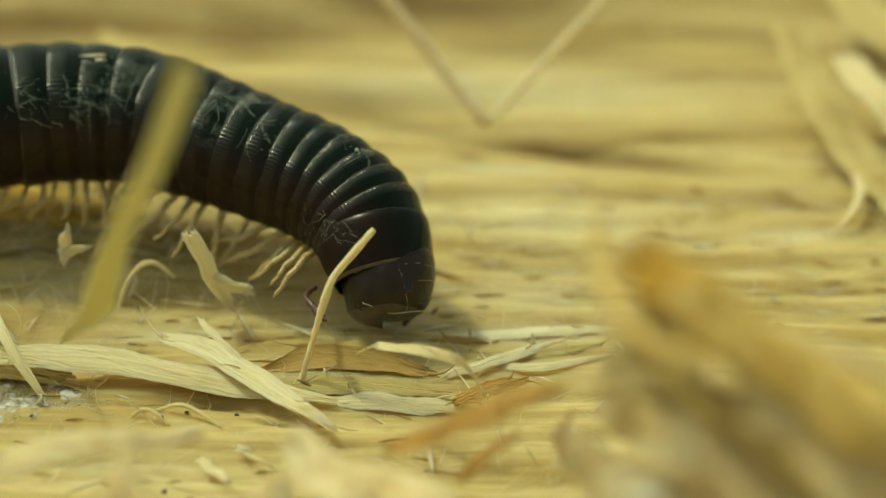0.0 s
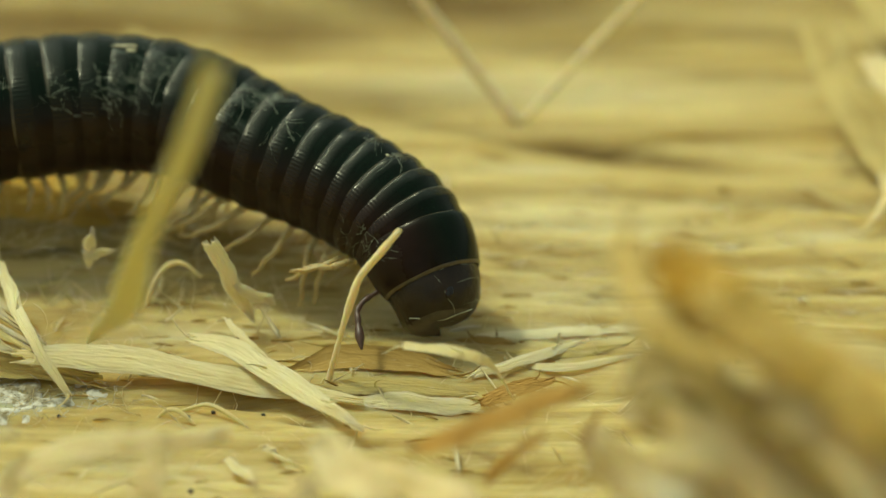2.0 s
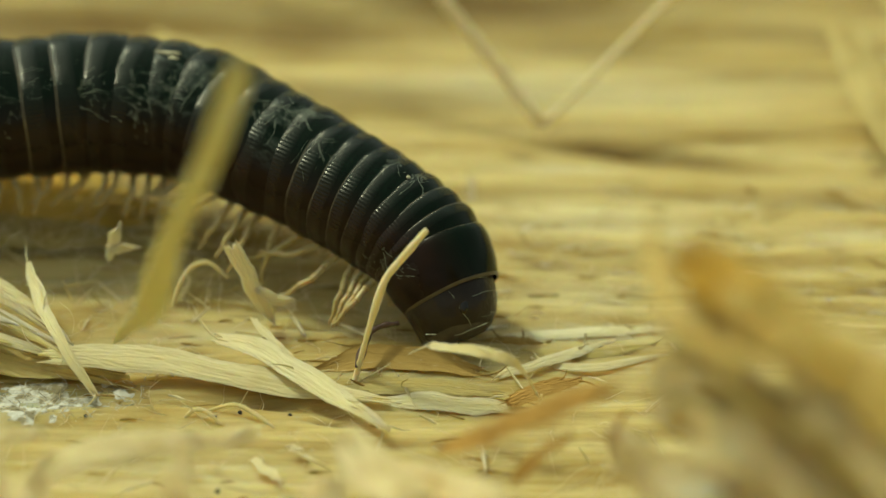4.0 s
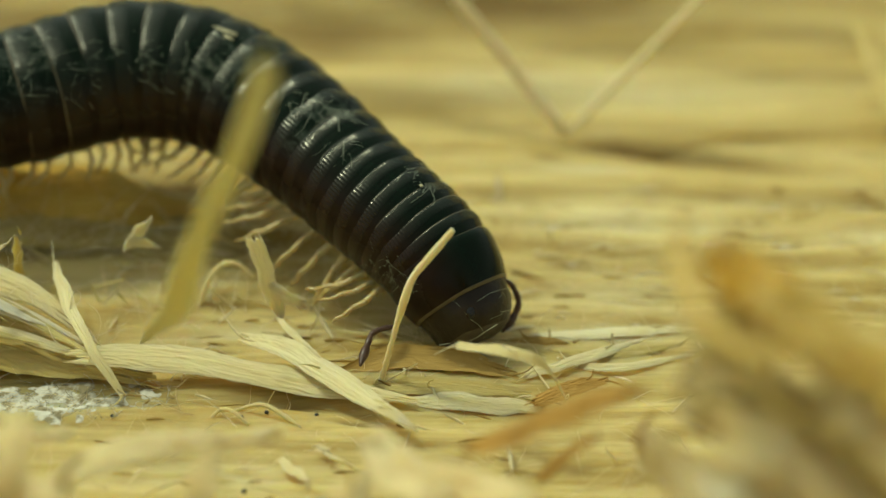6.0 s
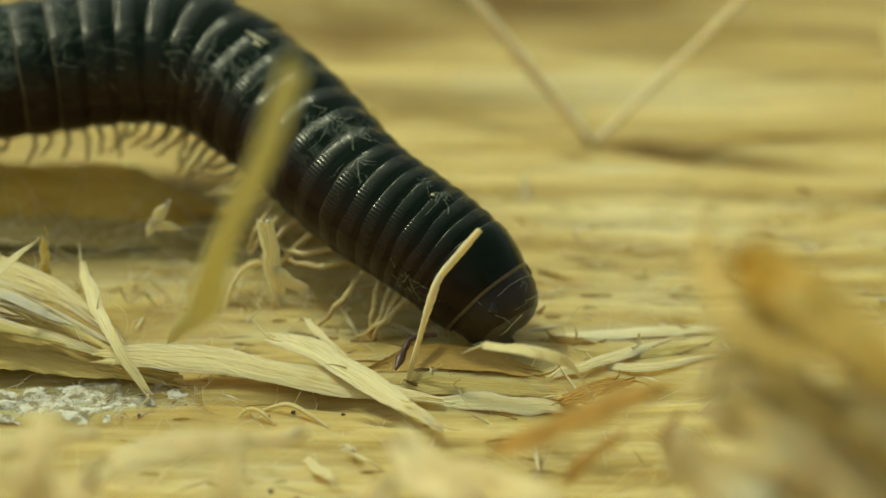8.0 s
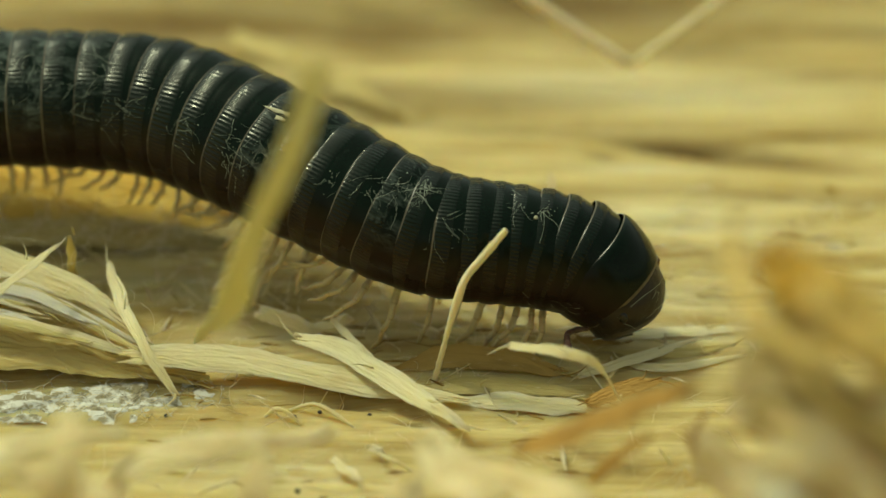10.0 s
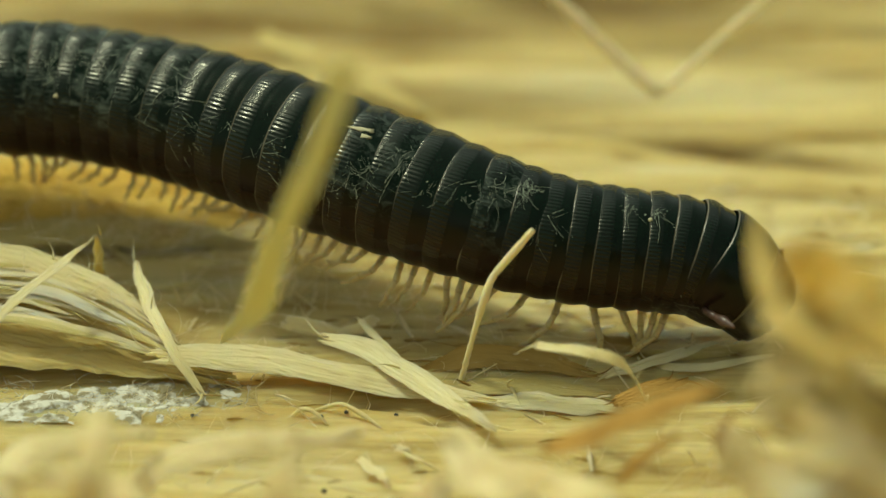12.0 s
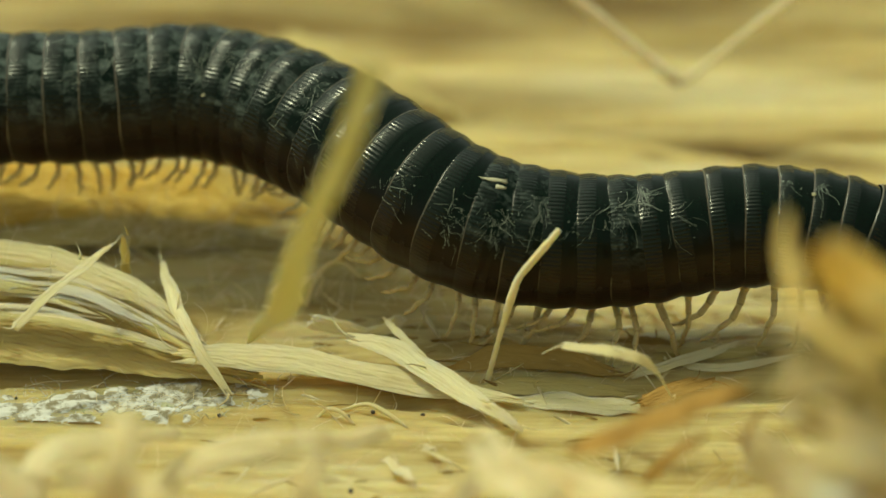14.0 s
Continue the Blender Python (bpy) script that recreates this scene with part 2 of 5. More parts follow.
def tube_mesh(name, pts, radii, mat, seed=0, n=24, sides=8, rough=0.08):
    """A thin fibre along pts (mm); radii: spread evenly along it."""
    rng = np.random.RandomState(seed)
    c = curve_through(pts, n)
    tan = np.gradient(c, axis=0)
    tan /= np.linalg.norm(tan, axis=1)[:, None]
    ref = np.array((0.21, 0.93, 0.3))
    a = np.cross(tan, ref)
    a /= np.linalg.norm(a, axis=1)[:, None]
    b = np.cross(tan, a)
    r = np.interp(np.linspace(0, 1, n), np.linspace(0, 1, len(radii)), radii) * (1 + rough * rng.randn(n))
    verts, uv, off = [], [], rng.rand() * 30
    s = np.linspace(0, np.linalg.norm(np.diff(c, axis=0), axis=1).sum(), n)
    for i in range(n):
        for j in range(sides):
            w = 2 * math.pi * j / sides
            verts.append(c[i] + r[i] * (a[i] * math.cos(w) + b[i] * math.sin(w)))
            uv.append((s[i] + off, j / sides))
    faces = [(i * sides + j, i * sides + (j + 1) % sides, (i + 1) * sides + (j + 1) % sides, (i + 1) * sides + j)
             for i in range(n - 1) for j in range(sides)]
    faces += [tuple(range(sides))[::-1], tuple(range((n - 1) * sides, n * sides))]
    return mesh_of(name, verts, faces, [mat], uv)


def splinter(label, pts, width, thick, mat, seed, name="wood_splinter", hairs=4, **shape):
    """A splinter of its own, with its origin at its first end."""
    p0 = np.asarray(pts[0], float)
    me = splinter_mesh(name, np.asarray(pts, float) - p0, width, 0.5 * thick, mat, seed, **shape)
    ob = new(name, me)
    ob.location = Vector(p0) * MM
    rng = np.random.RandomState(seed + 500)
    q = curve_through(np.asarray(pts, float) - p0, 12)
    for k in range(hairs):
        i, j = ((0, 2), (11, 8), (4, 7), (8, 5))[k % 4]
        d = (q[i] - q[j]) / np.linalg.norm(q[i] - q[j])
        o = q[i] + rng.randn(3) * width * 0.22 - d * width * 0.3
        w = rng.randn(3) * 0.5
        hair = [o, o + d * 0.25 * width + w * 0.1 * width, o + d * 0.6 * width + w * 0.4 * width, o + d * 0.9 * width + w * 0.9 * width]
        linked("frayed_fibre", tube_mesh("frayed_fibre", hair, (0.035, 0.03, 0.02, 0.008), mat, seed + k, n=9, sides=5), ob)
    return tagged(ob, label, "splinter", "splinters on the wood")


def fibre(label, pts, radii, mat, seed, name="wood_fibre", **shape):
    p0 = np.asarray(pts[0], float)
    ob = new(name, tube_mesh(name, np.asarray(pts, float) - p0, radii, mat, seed, **shape))
    ob.location = Vector(p0) * MM
    return tagged(ob, label, "fibre", "fibres on the wood")


# ---- ground: the broad face of a rotten log ----
TABLES = {}


def lattice(x, y, seed):
    """Smooth noise in -1 to 1 on arrays."""
    table = TABLES.setdefault(seed, None)
    if table is None:
        table = TABLES[seed] = np.random.RandomState(seed).rand(256, 256) * 2 - 1
    xi, yi = np.floor(x).astype(int), np.floor(y).astype(int)
    fx, fy = x - xi, y - yi
    fx, fy = fx * fx * (3 - 2 * fx), fy * fy * (3 - 2 * fy)
    g = lambda i, j: table[i % 256, j % 256]
    return (g(xi, yi) * (1 - fx) + g(xi + 1, yi) * fx) * (1 - fy) + (g(xi, yi + 1) * (1 - fx) + g(xi + 1, yi + 1) * fx) * fy


def hump(x, y, cx, cy, rx, ry, turn=0.0):
    c, s = math.cos(radians(turn)), math.sin(radians(turn))
    u, v = (x - cx) * c + (y - cy) * s, -(x - cx) * s + (y - cy) * c
    return np.exp(-(u / rx) ** 2 - (v / ry) ** 2)


def relief(x, y):
    """Height of the wood, in mm."""
    yy = y + 0.5 * lattice(x / 9, y / 6, 3)
    h = 0.30 * lattice(x / 15, yy / 3.0, 4) + 0.14 * lattice(x / 7, yy / 0.9, 5) + 0.07 * lattice(x / 3.5, yy / 0.36, 6)
    h += 0.035 * lattice(x / 1.8, yy / 0.16, 7) + 0.02 * lattice(x / 0.5, yy / 0.25, 8)
    near = np.exp(-((x - 4) / 9) ** 2 - ((y - 0.5) / 3) ** 2)
    h = h * (1 - 0.45 * near)
    h += 1.5 * hump(x, y, -15, 9, 11, 4.0)
    h += 0.5 * np.clip((y - 14) / 12, 0, 1)
    return h + cracks(x, y)[0]


def cracks(x, y):
    """Open cracks, rotten streaks and some painted shade: (height, darkening, bleach)."""
    h, st, bl = 0 * x, 0 * x, 0 * x
    for cx, cy, rx, ry, turn, deep, dark in CRACKS_AND_SHADE:
        k = hump(x, y + 0.10 * lattice(x / 1.5, y * 0, 11), cx, cy, rx, ry, turn)
        h, st = h - deep * k, np.maximum(st, dark * k)
    for cx, cy, rx, ry, turn, light in BLEACH:
        bl = np.maximum(bl, light * hump(x, y, cx, cy, rx, ry, turn))
    return h, st, bl


FAR_STREAKS = (
    # the next two paint the bent fibre's shadow as dark grooves
    (6.51, 12.99, 2.02, 0.80, -13.1, 0.40, 1.00),
    (8.83, 12.50, 2.21, 0.52, -13.0, 0.30, 0.90),
    # brown wood, with shade below the body painted into the same streak
    (-8.77, 8.00, 7.77, 2.60, -6.5, 0.05, 0.35),
    (-10.28, 6.01, 4.97, 0.94, -6.5, 0.05, 0.25),
    (3.77, 12.08, 0.60, 0.33, -11.8, 0.10, 0.50),
    (-2.35, 19.21, 3.02, 0.61, -3.3, 0.20, 0.55),
    (-11.77, 21.24, 10.45, 1.89, 4.1, 0.20, 0.75),
    (3.50, 23.03, 6.41, 1.65, -1.9, 0.10, 0.85),
    (-14.44, 18.92, 7.21, 0.94, 0.2, 0.10, 0.60),
    (5.80, 20.24, 4.77, 0.94, -11.0, 0.10, 0.50),
    (13.50, 20.91, 3.77, 0.94, -17.9, 0.10, 0.50),
)
MID_STREAKS = (
    (4.84, 22.56, 6.36, 1.42, -2.4, 0.10, 0.70),
    (-3.18, 19.22, 1.67, 0.71, 6.1, 0.20, 0.60),
    (4.60, 7.73, 2.20, 0.38, -5.0, 0.10, 0.45),
    (6.59, 7.65, 1.99, 0.33, -19.8, 0.08, 0.35),
    (5.14, 1.83, 1.28, 0.12, -5.6, 0.12, 0.60),
    (1.33, 1.44, 1.11, 0.12, -11.0, 0.12, 0.50),
    (13.83, 10.15, 2.01, 0.38, 8.7, 0.05, 0.30),
    (-3.98, -2.20, 1.44, 0.24, -9.7, 0.25, 0.80),
    (-2.12, -3.26, 0.62, 0.12, -10.3, 0.15, 0.70),
    (-13.46, 0.14, 3.14, 0.57, 3.2, 0.20, 0.60),
    (-12.97, 7.38, 3.81, 1.18, 2.9, 0.20, 0.40),
)
NEAR_STREAKS = (
    (-6.00, 25.50, 22.00, 3.00, 1.0, 0.0, 0.75),
    (-4.00, 21.50, 10.00, 1.80, 1.0, 0.0, 0.50),
    (-2.00, 16.30, 7.00, 0.80, -2.0, 0.0, 0.35),
    (12.00, 24.00, 9.00, 1.60, -3.0, 0.0, 0.45),
    (9.00, 18.30, 9.00, 0.80, -4.0, 0.0, 0.35),
    (6.00, 14.40, 8.00, 0.50, -2.0, 0.0, 0.30),
    (10.00, 9.60, 7.00, 0.45, -4.0, 0.0, 0.30),
    (4.50, 6.20, 3.20, 0.40, -3.0, 0.0, 0.30),
    (14.49, 8.98, 1.46, 0.24, -15.6, 0.10, 0.40),
    (15.08, 11.81, 0.40, 0.52, -14.9, 0.10, 0.50),
    (8.45, 9.51, 2.90, 0.24, -3.9, 0.05, 0.25),
    (10.86, 6.69, 1.89, 0.24, -5.8, 0.05, 0.30),
    # brown wood darkened further to paint in shade under the hind body
    (-12.93, 9.78, 6.79, 2.24, -0.8, 0.10, 0.25),
    (-3.23, 21.40, 4.65, 1.77, 4.2, 0.10, 0.75),
    (-0.45, 19.05, 2.91, 0.71, 3.6, 0.10, 0.55),
    (-14.01, 11.70, 5.88, 1.42, 2.0, 0.10, 0.30),
    (6.02, 20.22, 4.20, 0.85, 3.2, 0.10, 0.60),
)
CRACKS_AND_SHADE = FAR_STREAKS + MID_STREAKS + NEAR_STREAKS + tuple(
    (_r.uniform(-6, 18), _r.uniform(0.3, 8), _r.uniform(0.25, 0.9), _r.uniform(0.025, 0.06), _r.uniform(-5, 5), 0.06, _r.uniform(0.45, 0.9))
    for _r in [random.Random(31)] for _ in range(110))
BLEACH = (
    (3.35, 16.93, 4.28, 0.92, 0.0, 0.50),
    (5.58, 16.71, 5.29, 0.92, 0.0, 0.50),
    (5.00, 11.33, 2.24, 0.29, 0.0, 0.60),
    (0.34, 2.53, 2.65, 0.81, 0.0, 0.35),
    (5.56, 3.82, 2.04, 1.02, 0.0, 0.35),
    (5.46, 1.57, 1.83, 0.61, 0.0, 0.60),
    (-5.25, 1.26, 2.24, 0.49, 0.0, 0.50),
    (13.86, 7.21, 1.53, 0.61, 0.0, 0.40),
    (-11.35, -2.21, 2.65, 0.53, 0.0, 0.80),
    (-6.04, -5.61, 3.05, 0.81, 0.0, 0.30),
    (-9.31, 3.83, 3.36, 0.61, 0.0, 0.35),
    (6.59, 7.56, 2.65, 1.22, 0.0, 0.40),
    (5.15, 8.26, 2.44, 1.22, 0.0, 0.40),
)


def axis(lo, hi, step, far):
    mid = np.arange(lo, hi + step / 2, step)
    out, d, a, b = [], step, [], []
    p = q = 0.0
    while p < far:
        d *= 1.25
        p += d
        a.append(lo - p)
        b.append(hi + p)
    return np.concatenate([a[::-1], mid, b])


GRID = []


def build_ground():
    gx, gy = axis(-23, 23, 0.11, 250), axis(-11, 28, 0.09, 250)
    x, y = np.meshgrid(gx, gy)
    z = relief(x, y)
    GRID.extend((gx, gy, z))
    _, st, bl = cracks(x, y)
    nx, ny = len(gx), len(gy)
    verts = np.stack([x.ravel(), y.ravel(), z.ravel()], axis=1)
    i = (np.arange(ny - 1)[:, None] * nx + np.arange(nx - 1)[None, :]).ravel()
    faces = np.stack([i, i + 1, i + nx + 1, i + nx], axis=1).tolist()
    me = mesh_of("ground", verts, faces, [GROUND], verts[:, :2], attrs={"stain_shade": st.ravel(), "bleach": bl.ravel()})
    tagged(new("ground", me), "yellowish decayed wood surface with long horizontal grain", "ground", kind="structure")
    far = mesh_of("soil", [(-9e4, -9e4, -60), (9e4, -9e4, -60), (9e4, 9e4, -60), (-9e4, 9e4, -60)], [(0, 1, 2, 3)], [SOIL])
    tagged(new("soil", far), "dark forest soil round the log", "soil", kind="structure")


build_ground()


def floor_at(x, y):
    """Height of the wood at one place, from the grid."""
    gx, gy, z = GRID
    i, j = min(max(int(np.searchsorted(gx, x)), 0), len(gx) - 1), min(max(int(np.searchsorted(gy, y)), 0), len(gy) - 1)
    return float(z[j, i])


# ---- the millipede ----
def radius_at(s):
    return float(np.interp(s, (0, 1.6, 3, 7, 11, 15, 20, 26, 38, 43, 46), (1.50, 1.64, 1.71, 1.80, 2.00, 2.11, 2.05, 1.97, 1.9, 1.4, 0.6)))


RINGS = []   # (distance of the hind edge from the front of the head, length)
_s = 2.85
RINGS.append((_s, 1.15))
while _s < 44.5:
    _l = float(np.interp(_s, (2.5, 4.5, 7, 10, 14), (0.52, 0.66, 0.84, 0.98, 1.02)))
    _s += _l
    RINGS.append((_s, _l))


def ring_mesh(s, length, first):
    """One body ring: smooth fore part that slips under the ring ahead, finely ribbed hind part, a pale hind edge."""
    r = radius_at(s - length / 2)
    rf = radius_at(s - length)
    n = 128
    if first:
        prof = [(-0.06, 0.96, 1), (-0.04, 0.985, 1), (-0.01, 1.0, 0), (0.12, 1.022, 0), (0.3, 1.03, 0), (0.6, 1.015, 0), (0.9, 0.985, 0), (1.1, 0.94, 0),
                (1.24, 0.91, 0), (1.30, 0.893, 1), (1.32, 0.87, 1)]
    else:
        prof = [(-0.045, 0.956, 1), (-0.02, 0.972, 1), (0.015, 0.979, 1), (0.045, 0.985, 2), (0.15, 0.995, 2), (0.30, 1.005, 2),
                (0.42, 1.010, 2), (0.52, 1.011, 2), (0.60, 1.006, 2), (0.65, 0.999, 0), (0.72, 0.998, 0), (0.85, 0.989, 0),
                (1.0, 0.972, 0), (1.35, 0.958, 0), (1.75, 0.935, 0), (2.3, 0.89, 0)]
    rng = random.Random(int(s * 1000))
    p1, p2, lean = rng.uniform(0, 6), rng.uniform(0, 6), rng.uniform(-0.02, 0.02)
    verts, faces, index = [], [], []
    for k, (a, q, rim) in enumerate(prof):
        rr = (r + (rf - r) * a) * q
        for j in range(n):
            w = 2 * math.pi * j / n
            rj = rr * (1 + 0.004 * math.sin(3 * w + p1) + 0.003 * math.sin(7 * w + p2 + 2 * a))
            zz = max(rj * math.cos(w), -0.93 * rr)
            verts.append((a * length + lean * math.cos(w) + 0.01 * math.sin(5 * w + p2), -rj * math.sin(w), zz))
    for k in range(len(prof) - 1):
        for j in range(n):
            a, b = k * n + j, k * n + (j + 1) % n
            faces.append((a, b, b + n, a + n))
            index.append(prof[k + 1][2])
    dusty = 8.5 < s < 10.2 or 12.0 < s < 14.2 or s > 18.5
    return mesh_of("ring", verts, faces, [GREY if s > 20.5 else DUSTY if dusty else SHELL, RIM, DUSTY_RIBS if dusty else GLOSSY], index=index)


def leg_mesh(side):
    """A jointed leg: out from the belly, a knee, then down to a fine claw; darker at the joints."""
    knots = [(0, 0, 0), (0.03, 0.22, -0.20), (0.10, 0.52, -0.40), (0.20, 0.74, -0.74), (0.14, 0.84, -1.12), (0.20, 0.86, -1.44), (0.12, 0.84, -1.72)]
    thick = (0.12, 0.112, 0.10, 0.088, 0.072, 0.056)
    sides, centres, radii, dark = 9, [], [], []
    for k in range(6):
        p, q = np.array(knots[k]), np.array(knots[k + 1])
        for f, w, d in ((0.0, 0.86, 1), (0.14, 0.90, 0), (0.5, 0.98, 0), (0.82, 1.04, 0), (0.95, 0.97, 1)):
            centres.append(p + (q - p) * f)
            radii.append(thick[k] * w)
            dark.append(d)
    centres.append(np.array(knots[-1]) + (0.02, 0.0, -0.10))
    radii.append(0.012)
    dark.append(1)
    c = np.array(centres) * (1, side, 1)
    tan = np.gradient(c, axis=0)
    tan /= np.linalg.norm(tan, axis=1)[:, None]
    e = np.cross(tan, (0.9, 0.2, 0.1))
    e /= np.linalg.norm(e, axis=1)[:, None]
    f = np.cross(tan, e)
    verts = [c[i] + radii[i] * (e[i] * math.cos(2 * math.pi * j / sides) + f[i] * math.sin(2 * math.pi * j / sides)) for i in range(len(c)) for j in range(sides)]
    faces, index = [], []
    for i in range(len(c) - 1):
        for j in range(sides):
            faces.append((i * sides + j, i * sides + (j + 1) % sides, (i + 1) * sides + (j + 1) % sides, (i + 1) * sides + j))
            index.append(1 if dark[i] and dark[i + 1] else 0)
    faces.append(tuple(range(sides))[::-1])
    index.append(0)
    return mesh_of("leg", verts, faces, [LEG, JOINT], index=index)


def head_mesh():
    """Rounded capsule, blunt in front, open behind under the collar."""
    n, prof = 64, [(-1.1, 1.22), (-0.7, 1.34), (-0.3, 1.40), (0.1, 1.40), (0.45, 1.32), (0.75, 1.13), (0.95, 0.87), (1.06, 0.53), (1.10, 0.0)]
    verts, faces, index = [], [], []
    for k, (a, q) in enumerate(prof):
        for j in range(n):
            w = 2 * math.pi * j / n
            dent = 1 - 0.05 * max(0, math.cos(w + math.pi)) * (k > 3)
            q2 = q * dent * (1 + 0.03 * noise.noise((a * 2.2, 2.2 * math.sin(w), 2.2 * math.cos(w))) + 0.03 * noise.noise((a * 7, 7 * math.sin(w), 7 * math.cos(w))))
            verts.append((a + 0.25 * max(0, -math.cos(w)) * (k > 4), -q2 * math.sin(w), q2 * math.cos(w) * 0.97))
    for k in range(len(prof) - 1):
        for j in range(n):
            a, b = k * n + j, k * n + (j + 1) % n
            faces.append((a, b, b + n, a + n))
            index.append(1 if k >= 5 else 0)
    return mesh_of("head", verts, faces, [HEAD, FACE], index=index)


def blob_mesh(name, size, mat, seed, lump=0.25, n=14):
    rng = np.random.RandomState(seed)
    bm = bmesh.new()
    bmesh.ops.create_icosphere(bm, subdivisions=2, radius=1.0)
    for v in bm.verts:
        v.co *= 1 + lump * (rng.rand() - 0.5)
    verts, faces = [v.co * Vector(size) for v in bm.verts], [[v.index for v in f.verts] for f in bm.faces]
    bm.free()
    return mesh_of(name, [tuple(v) for v in verts], faces, [mat])


millipede = tagged(new("millipede"), "long black-green millipede with pale legs crawling over decayed wood", "millipede")
rings, legs = [], []
LEG_NEAR, LEG_FAR = leg_mesh(-1), leg_mesh(1)
for i, (s, length) in enumerate(RINGS):
    ring = linked("collar" if i == 0 else "ring", ring_mesh(s, length, i == 0), millipede)
    rings.append(ring)
    if 0 < i < len(RINGS) - 2:
        r = radius_at(s)
        for pair in ((0.3,) if i < 9 else (0.15, 0.62)):
            for side, me in ((-1, LEG_NEAR), (1, LEG_FAR)):
                leg = linked("leg", me, ring)
                k = random.uniform(0.82, 1.0) * float(np.interp(s, (3, 6, 9, 12, 16), (1.02, 1.15, 1.12, 0.95, 0.62)))
                leg.scale = (random.uniform(0.8, 1.0), k, k)
                legs.append((leg, Vector((pair * length, side * 0.30 * r, -0.90 * r)) * MM, side, s - pair * length))
head = linked("head", head_mesh(), millipede, "dark brown head with greyish mouthparts")
for side in (-1, 1):
    eye = linked("eye", blob_mesh("eye", (0.22, 0.08, 0.16), EYE, 3, 0.1), head, "black eye patch")
    eye.location = Vector((0.25, side * 1.27, 0.42)) * MM
    jaw = linked("mandible", blob_mesh("mandible", (0.36, 0.26, 0.30), HEAD, 4 + side, 0.2), head)
    jaw.location = Vector((0.70, side * 0.55, -0.66)) * MM
    seam = [(0.98 - 0.15 * abs(v), side * (0.75 + 0.30 * abs(v)), 0.1 + 0.9 * v) for v in (-1, -0.5, 0, 0.5, 1)]
    linked("seam", tube_mesh("seam", seam, (0.015, 0.022, 0.02, 0.012), DUST, 12 + side, n=14, sides=5, rough=0.2), head, "pale seam across the face")


def head_threads(seed, count):
    """Fine grey threads and dirt that stick to the head, in one mesh."""
    rng = np.random.RandomState(seed)
    verts, faces = [], []
    for _ in range(count):
        x, w = rng.uniform(-0.4, 0.95), rng.uniform(-0.6, 2.6)
        dx, dw = rng.randn() * 0.06, rng.randn() * 0.09
        thick, last = rng.uniform(0.0025, 0.007), None
        for k in range(rng.randint(6, 18)):
            r = float(np.interp(x, (-0.7, -0.3, 0.1, 0.45, 0.75, 0.95, 1.06), (1.34, 1.40, 1.40, 1.32, 1.13, 0.87, 0.53))) * 0.99 + 0.012
            c = np.array((x, -r * math.sin(w), r * math.cos(w)))
            out = np.array((max(x, 0.0) * 0.8, -math.sin(w), math.cos(w))) * thick
            o = np.cross(out, (dx, -dw * r * math.cos(w), -dw * r * math.sin(w)))
            o = o / (np.linalg.norm(o) + 1e-9) * thick
            b = len(verts)
            verts += [c - o, c + out, c + o]
            if last is not None:
                faces += [(last, b, b + 1, last + 1), (last + 1, b + 1, b + 2, last + 2)]
            last = b
            x, w = min(max(x + dx, -0.5), 1.03), w + dw
            dx, dw = dx + rng.randn() * 0.025, dw + rng.randn() * 0.03
    linked("silk_threads", mesh_of("silk_threads", verts, faces, [DUST]), head, "pale threads stuck to the head")


head_threads(31, 10)
FEELER_THICK = (0.07, 0.065, 0.085, 0.07, 0.09, 0.075, 0.10, 0.085, 0.13, 0.14, 0.09, 0.04)
elbowed = tube_mesh("antenna", [(0, 0, 0), (0.40, 0, 0.26), (0.78, 0, 0.36), (1.02, 0, 0.28), (1.55, 0, 0.06), (1.95, 0, -0.12)], FEELER_THICK, FEELER, 8, n=40, sides=9, rough=0.03)
arched = tube_mesh("antenna", [(0, 0, 0), (0.22, 0, 0.30), (0.70, 0, 0.50), (1.15, 0, 0.32), (1.55, 0, -0.02)], FEELER_THICK, FEELER, 9, n=40, sides=9, rough=0.03)
antenna_near = linked("antenna", elbowed, head, "dark clubbed antenna")
antenna_far = linked("antenna", arched, head, "dark clubbed antenna")
antenna_near.scale = antenna_far.scale = (1.0, 1.15, 1.0)


def ring_spot(s):
    """The ring that covers a distance s behind the head, and the offset along it."""
    for ring, (e, length) in zip(rings, RINGS):
        if s <= e:
            return ring, e - s, radius_at(s)
    return rings[-1], 0.0, 1.0


def flake_on(s, angle, size, mat, seed, name="flake", label=""):
    """A crumb stuck to the shell; angle from the top towards the near side."""
    ring, a, r = ring_spot(s)
    w = radians(angle)
    ob = linked(name, blob_mesh(name, size, mat, seed, 0.7), ring, label)
    ob.matrix_basis = Matrix.Translation(Vector((a, -r * math.sin(w), r * math.cos(w))) * MM) @ Euler((w, 0, 0.25)).to_matrix().to_4x4()


